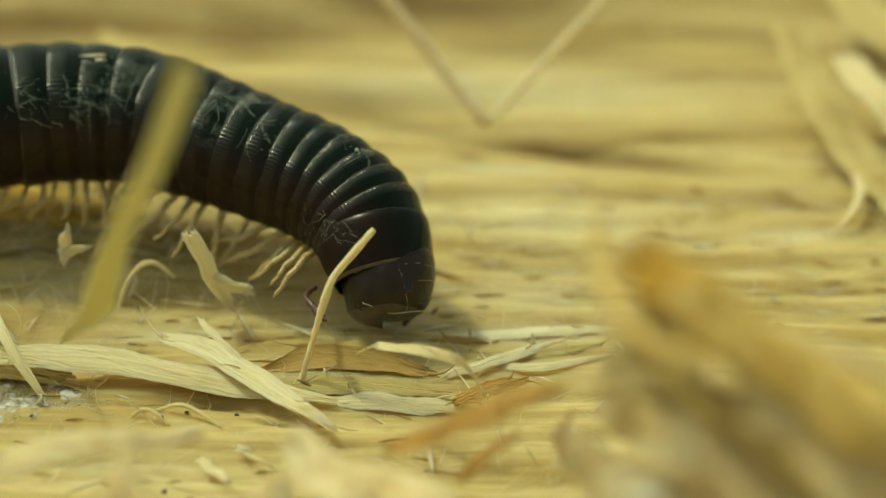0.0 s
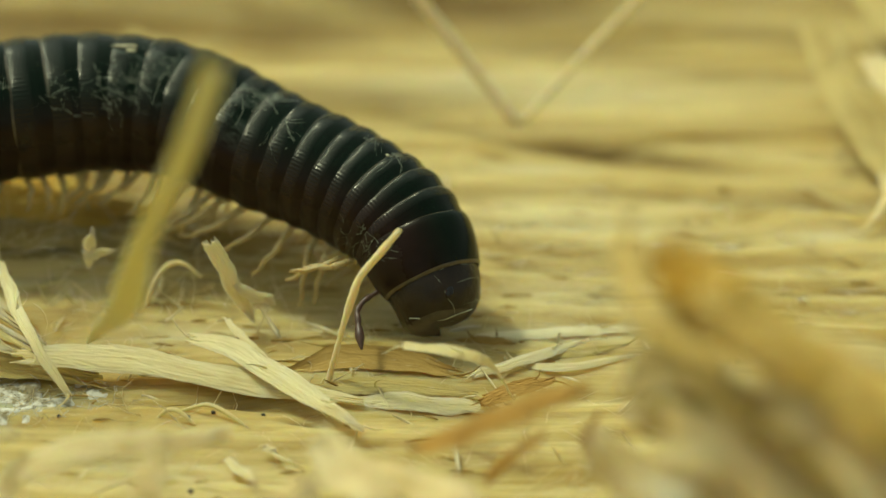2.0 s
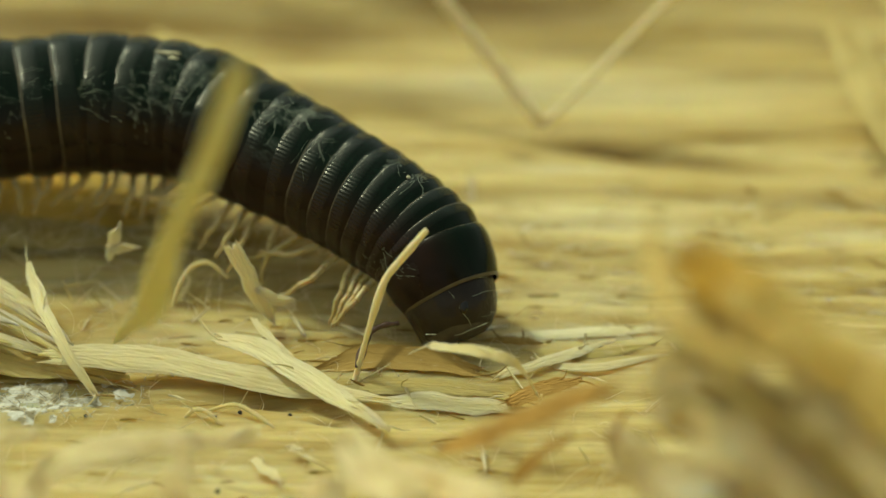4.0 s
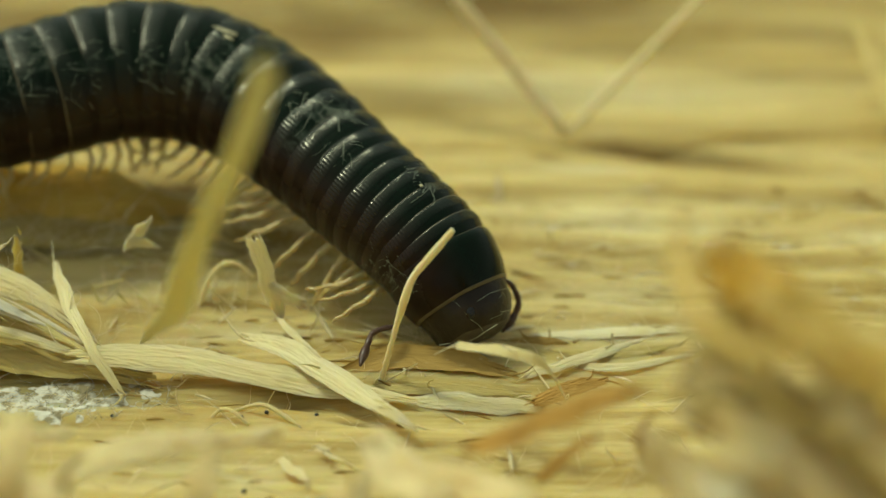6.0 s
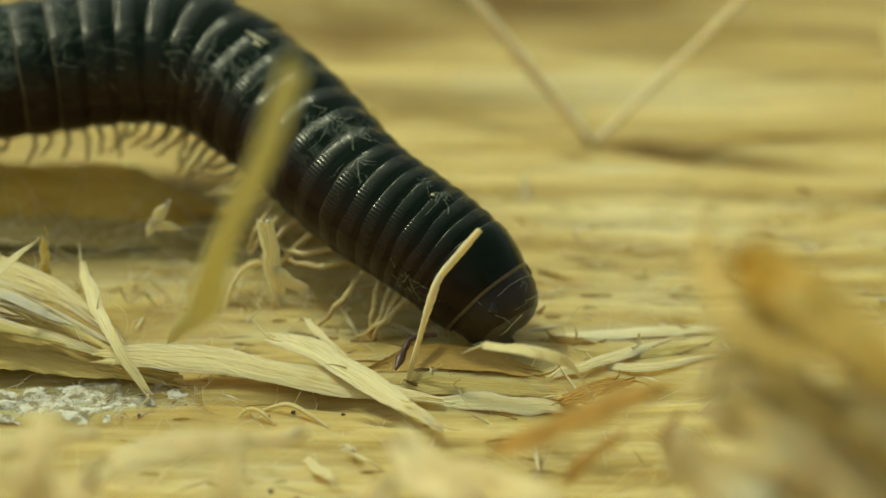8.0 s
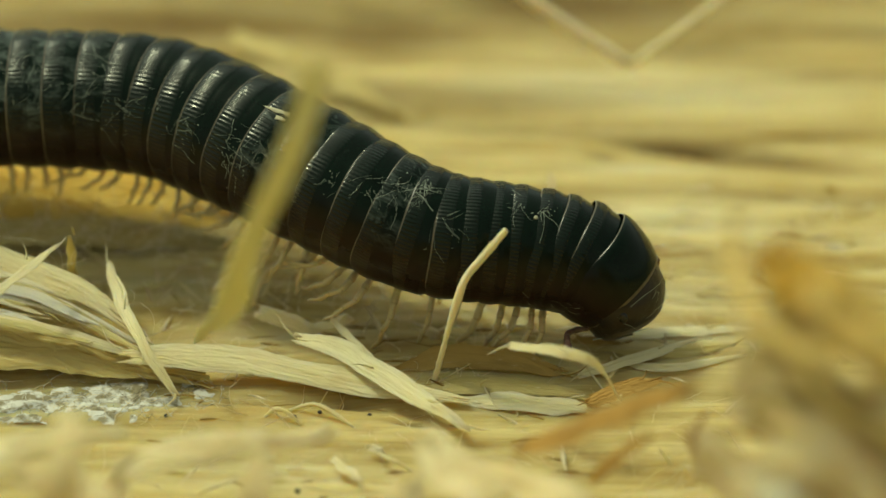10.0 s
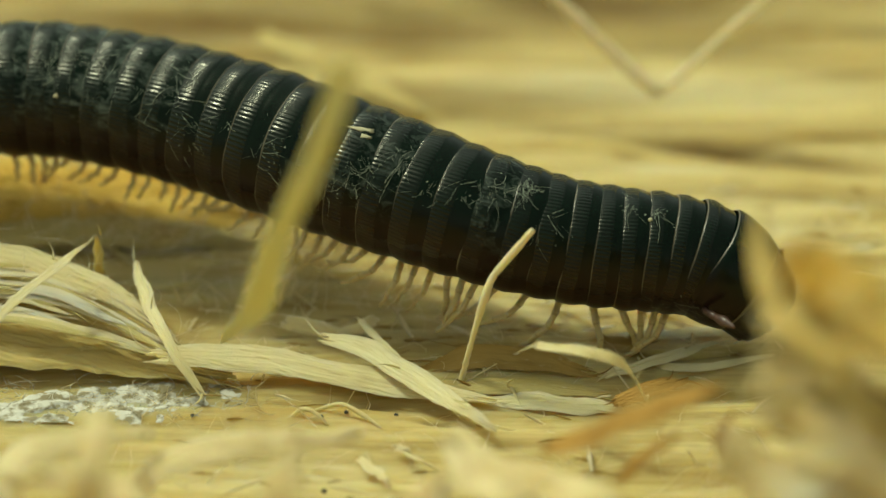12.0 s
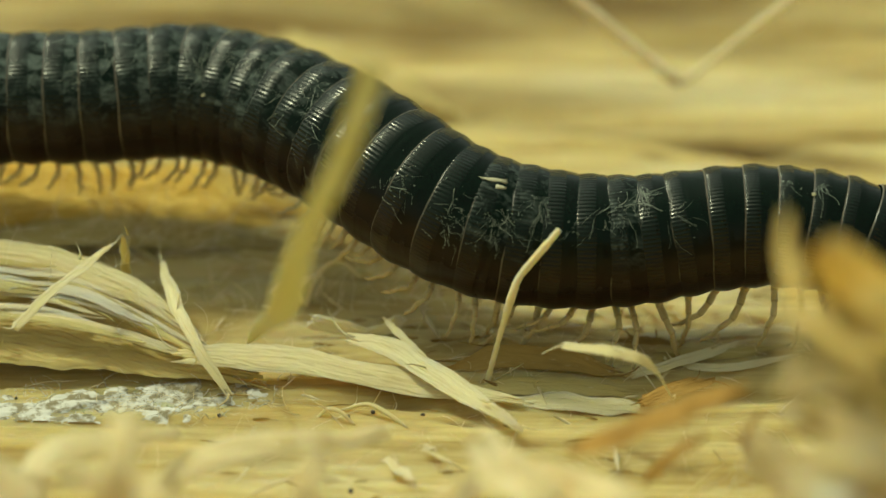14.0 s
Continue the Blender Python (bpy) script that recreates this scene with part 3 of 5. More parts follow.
def threads_on(s, angle, spread, count, seed, mat, thick=0.0026):
    """A tangle of fine grey threads and dust that lies over the shell from one ring on to its neighbours."""
    rng = np.random.RandomState(seed)
    ring, a0, r = ring_spot(s)
    verts, faces = [], []
    main = rng.uniform(0, math.pi)
    for n in range(count):
        a, w = a0 + rng.randn() * spread * 0.45, radians(angle) + rng.randn() * spread * 0.5 / r
        turn, step = main + rng.randn() * 0.9, rng.uniform(0.03, 0.10)
        thin, last = thick * (0.5 + 1.3 * rng.rand() ** 2), None
        for k in range(rng.randint(5, 12)):
            rr = r * 1.024 + 0.012 * rng.rand()
            da, dw = step * math.cos(turn), step * math.sin(turn) / r
            c = np.array((a, -rr * math.sin(w), rr * math.cos(w)))
            o = np.array((-dw * r, -da * math.cos(w), -da * math.sin(w))) / step * thin
            nrm = np.array((0, -math.sin(w), math.cos(w))) * thin
            b = len(verts)
            verts += [c - o, c + nrm, c + o]
            if last is not None:
                faces += [(last, b, b + 1, last + 1), (last + 1, b + 1, b + 2, last + 2)]
            last = b
            a, w = min(max(a + da, -0.45), 1.3), w + dw
            turn += rng.randn() * 0.2
    for _ in range(count):
        a, w = a0 + rng.randn() * spread * 0.45, radians(angle) + rng.randn() * spread * 0.55 / r
        a, q = min(max(a, -0.2), 1.0), 0.006 + 0.016 * rng.rand() ** 2
        c = np.array((a, -r * 1.02 * math.sin(w), r * 1.02 * math.cos(w)))
        e1, e2, e3 = np.array((1, 0, 0)), np.array((0, math.cos(w), math.sin(w))), np.array((0, -math.sin(w), math.cos(w)))
        b = len(verts)
        verts += [c + q * (k1 * e1 + k2 * e2) * (0.5 + rng.rand()) for k1, k2 in ((1, 0), (0, 1), (-1, 0), (0, -1))] + [c + e3 * q * 0.6]
        faces += [(b, b + 1, b + 4), (b + 1, b + 2, b + 4), (b + 2, b + 3, b + 4), (b + 3, b, b + 4)]
    linked("silk_threads", mesh_of("silk_threads", verts, faces, [mat]), ring, "fine grey threads and dust")


# crumbs, dust and silk caught on the back
flake_on(12.9, 12, (0.40, 0.08, 0.03), CHIP, 3, label="cream wood flake stuck to the shell")
flake_on(12.7, 17, (0.20, 0.07, 0.03), CHIP, 5)
flake_on(4.6, 18, (0.06, 0.05, 0.03), CHIP, 7)
flake_on(22.5, 55, (0.08, 0.07, 0.04), CHIP, 9)
for k, (s, angle, spread, count) in enumerate(((8.2, 12, 0.35, 30), (8.9, 24, 0.55, 18), (9.6, 35, 0.5, 9), (4.4, 8, 0.30, 9), (5.1, 8, 0.35, 8),
        (10.4, 45, 0.6, 7), (12.2, 45, 0.7, 8), (12.7, 50, 0.8, 20), (13.4, 62, 0.8, 24), (15.0, 50, 0.8, 18), (7.2, 40, 0.6, 8), (11.4, 25, 0.5, 14), (18.5, 30, 0.8, 18), (21.2, 25, 0.8, 18), (22.6, 30, 0.8, 18), (26.8, 25, 0.9, 18),
        (16.5, 45, 0.8, 10), (17.8, 62, 0.7, 14), (19.2, 40, 0.9, 8), (20.5, 30, 0.9, 10), (22.0, 20, 0.9, 10), (23.2, 25, 0.9, 10), (24.4, 20, 0.9, 9), (25.6, 20, 0.9, 9))):
    threads_on(s, angle, spread, count, 40 + k, DUST)
for k, (s, angle) in enumerate(((2.6, 120), (3.3, 112), (4.0, 115))):
    threads_on(s, angle, 0.5, 9, 90 + k, DUST)


# ---- splinters and fibres ----
fibre("thin pale bent fibre standing up beside the millipede", [(-1.46, -1.43, -0.10), (-1.29, -1.31, 0.53), (-0.93, -1.35, 2.06), (-0.61, -1.41, 3.26), (-0.51, -1.33, 3.50), (-0.36, -1.30, 3.75), (0.10, -1.29, 4.36), (0.65, -1.23, 5.07)], (0.09, 0.085, 0.08, 0.085, 0.12, 0.11, 0.115, 0.13, 0.08), PALE, 1, n=40)
splinter("broad tan blade of wood leaning out over the wood", [(-8.15, -1.20, 1.30), (-7.45, -5.60, 4.40), (-6.60, -9.40, 7.40), (-5.70, -12.00, 10.80), (-4.75, -14.20, 13.90), (-3.60, -15.20, 17.50)], 0.78, 0.12, OLIVE, 2, rows=40, face=(0, -1, 0.5), tip=0.7, tail=0.08, grow=0.5, ragged=0.3)
splinter("long flat straw-coloured splinter lying on the wood", [(-10.45, -1.32, 1.00), (-8.35, -1.06, 0.80), (-5.28, -1.27, 0.50), (-0.29, -2.42, 0.15)], 0.95, 0.20, STRAW, 3, tail=0.5, rows=40, cols=15)
splinter("pale splinter with a frayed end lying aslant", [(-5.46, -0.10, 0.90), (-4.33, -0.60, 0.90), (-2.69, -1.98, 0.70), (-0.29, -4.36, 0.40)], 0.72, 0.18, STRAW, 4, tail=0.6, rows=36, ragged=0.7)
splinter("thin pale splinter forking off", [(-4.33, 0.47, 1.20), (-4.02, -0.09, 1.10), (-3.03, -1.29, 0.80)], 0.22, 0.10, STRAW, 5)
splinter("narrow straw splinter lying across the others", [(-10.93, 2.33, 2.00), (-10.37, 0.47, 1.80), (-9.67, -1.29, 1.45), (-8.55, -2.55, 0.30)], 0.42, 0.14, STRAW, 6, tail=0.4, tip=0.4, rows=36)
splinter("torn sheet of pale wood fibres", [(-19.88, 2.04, 2.30), (-16.59, 2.14, 2.30), (-13.94, 1.96, 2.10), (-11.58, 1.13, 1.60), (-9.69, -0.39, 0.90)], 1.10, 0.25, STRAW, 7, rows=44, cols=17, ragged=1.0)
splinter("torn sheet of pale wood fibres", [(-19.80, 1.35, 2.00), (-16.20, 1.48, 2.00), (-13.57, 1.34, 1.70), (-10.54, -0.01, 0.80)], 0.80, 0.22, STRAW, 8, rows=44, cols=15, ragged=1.0)
splinter("torn sheet of tan wood fibres", [(-19.69, 0.48, 1.60), (-15.82, 0.81, 1.50), (-12.86, 0.59, 1.20), (-10.03, -0.43, 0.60)], 0.95, 0.30, TAN, 9, rows=44, cols=17, ragged=1.0)
splinter("layer of brown rotten wood under the torn sheets", [(-19.65, -0.29, 0.70), (-15.40, -0.26, 0.80), (-11.82, -0.43, 0.60), (-7.72, -1.19, 0.20)], 1.50, 0.50, TAN, 10, rows=40, cols=17)
splinter("layer of tan rotten wood under the torn sheets", [(-19.70, 0.21, 1.10), (-15.46, 0.31, 1.10), (-12.17, 0.01, 0.90), (-8.88, -0.66, 0.40)], 1.30, 0.50, TAN, 101, rows=40, cols=17)
splinter("pale splinter sticking up over the torn sheets", [(-14.73, -2.12, 2.33), (-13.69, -1.17, 2.97), (-12.85, 0.09, 3.15), (-12.08, 1.28, 3.21)], 0.34, 0.10, STRAW, 11)
splinter("short frayed fibre standing in the torn wood", [(-12.02, 2.29, 1.20), (-11.94, 2.05, 2.20), (-11.96, 1.89, 3.20)], 0.30, 0.10, TAN, 12, face=(0, -1, 0.2))
splinter("broken stub of pale wood on the torn wood", [(-10.61, 1.21, 0.80), (-9.96, 0.26, 0.80), (-9.30, -1.10, 0.50)], 0.40, 0.12, STRAW, 13)
splinter("thin pale strip torn from the wood", [(-16.09, 0.02, 1.64), (-12.95, -0.31, 1.45), (-10.05, -0.97, 0.78)], 0.31, 0.11, STRAW, 200, rows=14, cols=7, hairs=1, ragged=1.2)
splinter("thin pale strip torn from the wood", [(-16.16, 1.42, 2.38), (-14.84, 1.14, 2.29), (-13.56, 1.09, 2.17)], 0.16, 0.06, PALE, 201, rows=14, cols=7, hairs=1, ragged=1.2)
splinter("thin tan strip torn from the wood", [(-18.58, 0.38, 2.09), (-15.44, 0.86, 1.95), (-12.81, 0.20, 1.67)], 0.21, 0.09, TAN, 202, rows=14, cols=7, hairs=1, ragged=1.2)
splinter("thin pale strip torn from the wood", [(-15.88, 0.79, 2.14), (-13.30, 0.73, 1.92), (-10.30, -0.33, 1.13)], 0.24, 0.09, STRAW, 203, rows=14, cols=7, hairs=1, ragged=1.2)
splinter("thin pale strip torn from the wood", [(-17.30, 0.15, 1.72), (-14.50, 0.16, 1.65), (-12.06, -0.35, 1.27)], 0.32, 0.08, PALE, 204, rows=14, cols=7, hairs=1, ragged=1.2)
splinter("thin tan strip torn from the wood", [(-16.22, 1.04, 2.29), (-13.46, 0.94, 1.98), (-10.24, -0.55, 1.15)], 0.28, 0.10, TAN, 205, rows=14, cols=7, hairs=1, ragged=1.2)
splinter("thin pale strip torn from the wood", [(-15.96, 0.88, 2.09), (-14.54, 0.71, 1.91), (-13.14, 0.55, 1.79)], 0.25, 0.10, STRAW, 206, rows=14, cols=7, hairs=1, ragged=1.2)
splinter("thin pale strip torn from the wood", [(-14.97, 0.75, 2.05), (-12.79, 0.59, 1.71), (-10.29, -0.74, 1.16)], 0.20, 0.07, PALE, 207, rows=14, cols=7, hairs=1, ragged=1.2)
splinter("thin tan strip torn from the wood", [(-17.29, 1.00, 2.12), (-14.62, 0.82, 1.96), (-12.13, 0.23, 1.61)], 0.27, 0.10, TAN, 208, rows=14, cols=7, hairs=1, ragged=1.2)
splinter("thin pale strip torn from the wood", [(-19.37, 1.06, 2.23), (-16.32, 1.01, 2.22), (-13.91, 0.75, 2.06)], 0.16, 0.11, STRAW, 209, rows=14, cols=7, hairs=1, ragged=1.2)
splinter("thin pale strip torn from the wood", [(-15.21, 0.84, 2.06), (-12.56, 0.40, 1.69), (-9.61, -0.82, 0.93)], 0.33, 0.10, PALE, 210, rows=14, cols=7, hairs=1, ragged=1.2)
splinter("thin tan strip torn from the wood", [(-19.18, 1.53, 2.55), (-16.19, 1.51, 2.52), (-13.86, 1.38, 2.34)], 0.28, 0.09, TAN, 211, rows=14, cols=7, hairs=1, ragged=1.2)
splinter("thin pale strip torn from the wood", [(-17.26, 1.23, 2.43), (-14.46, 1.34, 2.15), (-11.50, 0.08, 1.63)], 0.19, 0.08, STRAW, 212, rows=14, cols=7, hairs=1, ragged=1.2)
splinter("thin pale strip torn from the wood", [(-14.90, 0.93, 2.07), (-13.02, 0.57, 1.93), (-10.84, -0.35, 1.34)], 0.33, 0.07, PALE, 213, rows=14, cols=7, hairs=1, ragged=1.2)
splinter("thin tan strip torn from the wood", [(-17.74, 1.36, 2.35), (-15.66, 1.36, 2.24), (-13.92, 1.04, 2.11)], 0.26, 0.09, TAN, 214, rows=14, cols=7, hairs=1, ragged=1.2)
splinter("thin pale strip torn from the wood", [(-15.12, 0.12, 1.62), (-12.35, -0.32, 1.29), (-9.66, -1.01, 0.80)], 0.31, 0.07, STRAW, 215, rows=14, cols=7, hairs=1, ragged=1.2)
splinter("thin pale strip torn from the wood", [(-19.45, 1.39, 2.35), (-15.95, 1.48, 2.27), (-13.19, 1.13, 2.02)], 0.16, 0.09, PALE, 216, rows=14, cols=7, hairs=1, ragged=1.2)
splinter("thin tan strip torn from the wood", [(-17.24, 0.11, 1.65), (-13.83, -0.32, 1.55), (-10.91, -0.82, 1.06)], 0.23, 0.10, TAN, 217, rows=14, cols=7, hairs=1, ragged=1.2)
splinter("thin pale strip torn from the wood", [(-15.08, 0.00, 1.62), (-12.12, -0.33, 1.19), (-9.29, -1.21, 0.67)], 0.18, 0.07, STRAW, 218, rows=14, cols=7, hairs=1, ragged=1.2)
splinter("thin pale strip torn from the wood", [(-18.99, 1.28, 2.36), (-16.79, 1.09, 2.36), (-15.01, 1.43, 2.17)], 0.14, 0.07, PALE, 219, rows=14, cols=7, hairs=1, ragged=1.2)
splinter("thin tan strip torn from the wood", [(-18.92, -0.14, 1.64), (-16.16, -0.15, 1.71), (-14.03, 0.07, 1.46)], 0.25, 0.06, TAN, 220, rows=14, cols=7, hairs=1, ragged=1.2)
splinter("thin pale strip torn from the wood", [(-15.86, 0.65, 1.95), (-14.16, 0.53, 1.82), (-12.40, 0.01, 1.49)], 0.22, 0.09, STRAW, 221, rows=14, cols=7, hairs=1, ragged=1.2)
splinter("thin pale strip torn from the wood", [(-17.66, 1.59, 2.51), (-14.90, 1.56, 2.33), (-12.20, 0.72, 1.83)], 0.26, 0.08, PALE, 222, rows=14, cols=7, hairs=1, ragged=1.2)
splinter("thin tan strip torn from the wood", [(-15.70, 0.62, 2.10), (-12.79, 0.53, 1.74), (-9.48, -1.09, 0.90)], 0.24, 0.09, TAN, 223, rows=14, cols=7, hairs=1, ragged=1.2)
splinter("thin pale strip torn from the wood", [(-17.58, 1.41, 2.40), (-15.24, 1.33, 2.31), (-13.22, 1.16, 2.09)], 0.15, 0.10, STRAW, 224, rows=14, cols=7, hairs=1, ragged=1.2)
splinter("thin pale strip torn from the wood", [(-19.04, 1.20, 2.29), (-15.83, 1.03, 2.26), (-13.37, 1.03, 1.91)], 0.26, 0.07, PALE, 225, rows=14, cols=7, hairs=1, ragged=1.2)
splinter("thin tan strip torn from the wood", [(-19.27, 0.94, 2.14), (-16.37, 0.81, 2.20), (-14.08, 0.70, 2.00)], 0.32, 0.10, TAN, 226, rows=14, cols=7, hairs=1, ragged=1.2)
splinter("thin pale strip torn from the wood", [(-18.57, 0.06, 1.82), (-15.11, 0.13, 1.77), (-12.35, 0.08, 1.37)], 0.14, 0.07, STRAW, 227, rows=14, cols=7, hairs=1, ragged=1.2)
splinter("thin pale strip torn from the wood", [(-15.63, 1.25, 2.26), (-12.60, 0.67, 1.78), (-9.07, -1.14, 0.88)], 0.22, 0.06, PALE, 228, rows=14, cols=7, hairs=1, ragged=1.2)
splinter("thin tan strip torn from the wood", [(-15.97, 1.01, 2.05), (-12.97, 0.76, 1.79), (-9.52, -1.28, 0.98)], 0.23, 0.09, TAN, 229, rows=14, cols=7, hairs=1, ragged=1.2)
# orange-brown wood; its colour also paints the amber light under the arched body
splinter("broad layer of orange-brown rotten wood", [(-20.60, 6.93, 1.50), (-15.98, 7.00, 1.60), (-11.41, 7.36, 1.30), (-6.10, 7.20, 0.50)], 2.60, 0.60, ORANGE, 110, rows=44, cols=31, tail=0.8, tip=0.3, ragged=0.8, face=(0, -0.3, 0.95))
splinter("broad layer of tan rotten wood", [(-20.49, 5.98, 1.00), (-15.89, 5.97, 1.10), (-11.65, 6.05, 0.90), (-6.90, 6.00, 0.30)], 1.80, 0.50, TAN, 111, rows=44, cols=27, tail=0.8, tip=0.3, ragged=0.8, face=(0, -0.3, 0.95))
# added strip: its pale colour makes up for light missing below the body
splinter("pale strip added to lighten the shaded wood under the millipede", [(2.82, 1.28, 0.06), (4.95, 1.38, 0.12), (8.10, 1.76, 0.08)], 0.55, 0.10, STRAW, 112, rows=30, tail=0.4, face=(0, 0, 1))
fibre("small curled fibre on the wood", [(-6.17, -3.08, 0.00), (-5.88, -3.00, 0.25), (-5.52, -3.14, 0.30), (-5.07, -3.45, 0.05)], (0.05, 0.07, 0.06, 0.03), STRAW, 14)
fibre("small curled fibre on the wood", [(-5.46, -2.69, 0.05), (-4.74, -2.86, 0.35), (-4.10, -3.18, 0.20), (-3.58, -3.58, 0.02)], (0.04, 0.07, 0.07, 0.03), STRAW, 15)
fibre("small curled fibre on the wood", [(-2.95, -4.83, 0.05), (-2.46, -5.56, 0.25), (-1.96, -5.69, 0.02)], (0.04, 0.07, 0.03), STRAW, 16)
splinter("small pale chip on the wood", [(-4.19, -5.14, 0.10), (-3.29, -6.45, 0.10)], 0.30, 0.10, STRAW, 17)
splinter("small pale chip on the wood", [(-3.18, -4.65, 0.12), (-2.71, -4.91, 0.10)], 0.25, 0.08, STRAW, 18)
splinter("brown hollow flake of rotten wood", [(-2.64, -0.86, 0.15), (-1.11, -0.56, 0.35), (0.67, -0.64, 0.40), (2.60, -1.13, 0.10)], 0.85, 0.12, BROWN, 19, tail=0.2, tip=0.3, curl=0.25, rows=36, cols=15)
splinter("tan flake of rotten wood", [(-1.74, -1.53, 0.10), (0.18, -1.76, 0.30), (2.90, -2.06, 0.15)], 0.60, 0.12, TAN, 20, tail=0.2, rows=36)
splinter("tan strip of wood lying along the grain", [(-0.78, -2.06, 0.00), (1.14, -2.42, 0.15), (3.67, -2.81, 0.10)], 0.60, 0.14, STRAW, 21, tail=0.3, rows=30)
splinter("pale curved splinter on the wood", [(0.65, -3.18, 2.49), (2.04, -4.11, 2.88), (3.12, -4.29, 2.57), (3.81, -3.06, 0.70)], 0.36, 0.12, STRAW, 22, rows=30)
splinter("ragged pale splinter on the wood", [(2.60, -1.17, 0.20), (4.06, -0.64, 0.40), (6.23, 0.70, 0.30)], 0.34, 0.12, STRAW, 23, ragged=0.9)
splinter("ragged pale splinter on the wood", [(3.75, -0.31, 0.10), (5.35, -0.78, 0.30), (7.66, 0.06, 0.20)], 0.30, 0.12, STRAW, 24)
splinter("brownish splinter on the wood", [(2.15, 0.84, 0.10), (3.29, 0.78, 0.25), (4.11, 0.72, 0.10)], 0.30, 0.12, BROWN, 25, tail=0.3)
splinter("tan splinter on the wood", [(3.29, 0.40, 0.10), (5.22, -0.02, 0.25), (7.38, 0.72, 0.10)], 0.40, 0.12, TAN, 26, tail=0.3)
splinter("orange-brown chip of wood", [(2.88, -2.74, 0.30), (3.84, -2.31, 0.50), (5.15, -1.61, 0.40)], 0.50, 0.20, RUST, 27)
splinter("orange-brown splinter lying among torn wood", [(0.81, -11.36, 4.33), (2.41, -12.76, 5.89), (4.06, -13.28, 7.00), (5.25, -13.88, 7.96)], 0.80, 0.30, RUST, 28, tail=0.3, rows=30)
splinter("dark orange stub of wood among torn fibres", [(2.79, -10.88, 3.15), (3.62, -11.35, 4.33), (4.29, -11.98, 5.25)], 0.40, 0.25, RUST, 29)
splinter("dark orange stub of wood among torn fibres", [(5.66, -9.06, 2.30), (5.40, -10.30, 4.16), (5.70, -10.85, 5.21)], 0.40, 0.25, RUST, 30)
bent_fibre = tagged(new("bent_fibre"), "long pale fibre bent to a sharp angle over the wood", "fibre", "fibres on the wood")
arm_a = linked("arm", tube_mesh("arm", [(0.00, 0.00, 0.00), (0.00, 1.50, 2.60), (0.00, 3.50, 6.06), (0.00, 6.00, 10.39), (0.00, 10.00, 17.32)], (0.19, 0.21, 0.22, 0.22, 0.20), PALE, 31, n=40), bent_fibre)
arm_b = linked("arm", tube_mesh("arm", [(0.00, 0.00, 0.00), (0.00, 1.50, 2.60), (0.00, 3.50, 6.06), (0.00, 6.00, 10.39), (0.00, 10.00, 17.32)], (0.12, 0.13, 0.12, 0.11, 0.10), PALE, 32, n=40), bent_fibre)
fibre("curved pale sliver on the wood", [(15.66, 9.45, 0.90), (15.76, 8.44, 0.80), (15.34, 7.56, 0.50), (14.67, 7.10, 0.10)], (0.10, 0.17, 0.14, 0.04), STRAW, 32)
fibre("hair-thin fibre on the wood", [(13.21, 9.88, 0.30), (14.32, 8.51, 0.50), (15.47, 7.81, 0.30)], (0.02, 0.025, 0.02), STRAW, 33)
splinter("grey-tan slab of wood leaning against the log", [(14.46, 17.46, 2.24), (15.00, 13.59, 1.55), (15.98, 10.84, 0.78), (17.64, 7.17, 0.42)], 1.50, 0.50, TAN, 34, tip=0.8)
splinter("pale slab of wood on the log", [(15.86, 15.21, 2.35), (16.66, 12.71, 2.01), (18.12, 11.02, 1.09)], 1.20, 0.40, STRAW, 35, tip=0.8)
splinter("orange-tan slab of wood on the log", [(16.49, 22.01, 2.12), (17.35, 19.26, 1.36), (19.30, 16.72, 0.96)], 1.60, 0.50, TAN, 36, tip=0.8)
splinter("pale splinter lying beside the millipede", [(-8.52, 20.29, 0.40), (-7.11, 18.83, 0.50), (-5.16, 16.98, 0.50), (-2.52, 14.57, 0.30)], 0.80, 0.25, TAN, 37)
fibre("curled pale fibre on the wood", [(-6.83, 2.62, 0.10), (-6.59, 2.97, 0.80), (-6.19, 3.20, 1.30), (-5.71, 3.23, 1.40), (-5.14, 3.06, 1.00)], (0.05, 0.09, 0.08, 0.07, 0.05), STRAW, 38)
fibre("curled pale fibre on the wood", [(-6.73, 2.85, 0.10), (-6.33, 3.47, 0.60), (-6.46, 3.69, 0.90)], (0.05, 0.07, 0.04), STRAW, 39)


def clump(label, x, y, z):
    """The root of a torn lump of wood, whose strips rise together; each strip is a part."""
    root = tagged(new("torn_wood"), label, "wood clump", "torn lumps on the log")
    root.location = Vector((x, y, z)) * MM
    return root


def strip(root, pts, width, thick, mat, seed, tip):
    off = np.asarray(pts, float) - np.array(root.location) / MM
    linked("strip", splinter_mesh("strip", off, width, thick, mat, seed, face=(0, -0.45, 0.89), tip=tip, tail=0.9, ragged=0.5, rows=22), root)


lump = clump("torn lump of tan and orange wood fibres rising from the log", *(17.94, -21.64, 0.00))
strip(lump, [(17.94, -21.64, 0.00), (13.11, -21.78, 10.28), (10.25, -19.68, 11.91), (8.08, -18.00, 12.82), (6.53, -16.55, 13.34)], 1.30, 0.90, GOLD, 50, 0.70)
strip(lump, [(8.24, -19.11, 12.89), (7.27, -18.27, 13.35), (6.68, -17.57, 13.57), (6.24, -17.40, 13.86)], 1.40, 1.00, ORANGE, 51, 0.80)
strip(lump, [(11.79, -21.76, 11.31), (9.38, -20.41, 12.66), (7.69, -19.38, 13.42), (6.85, -18.67, 13.66)], 1.30, 0.90, GOLD, 53, 0.50)
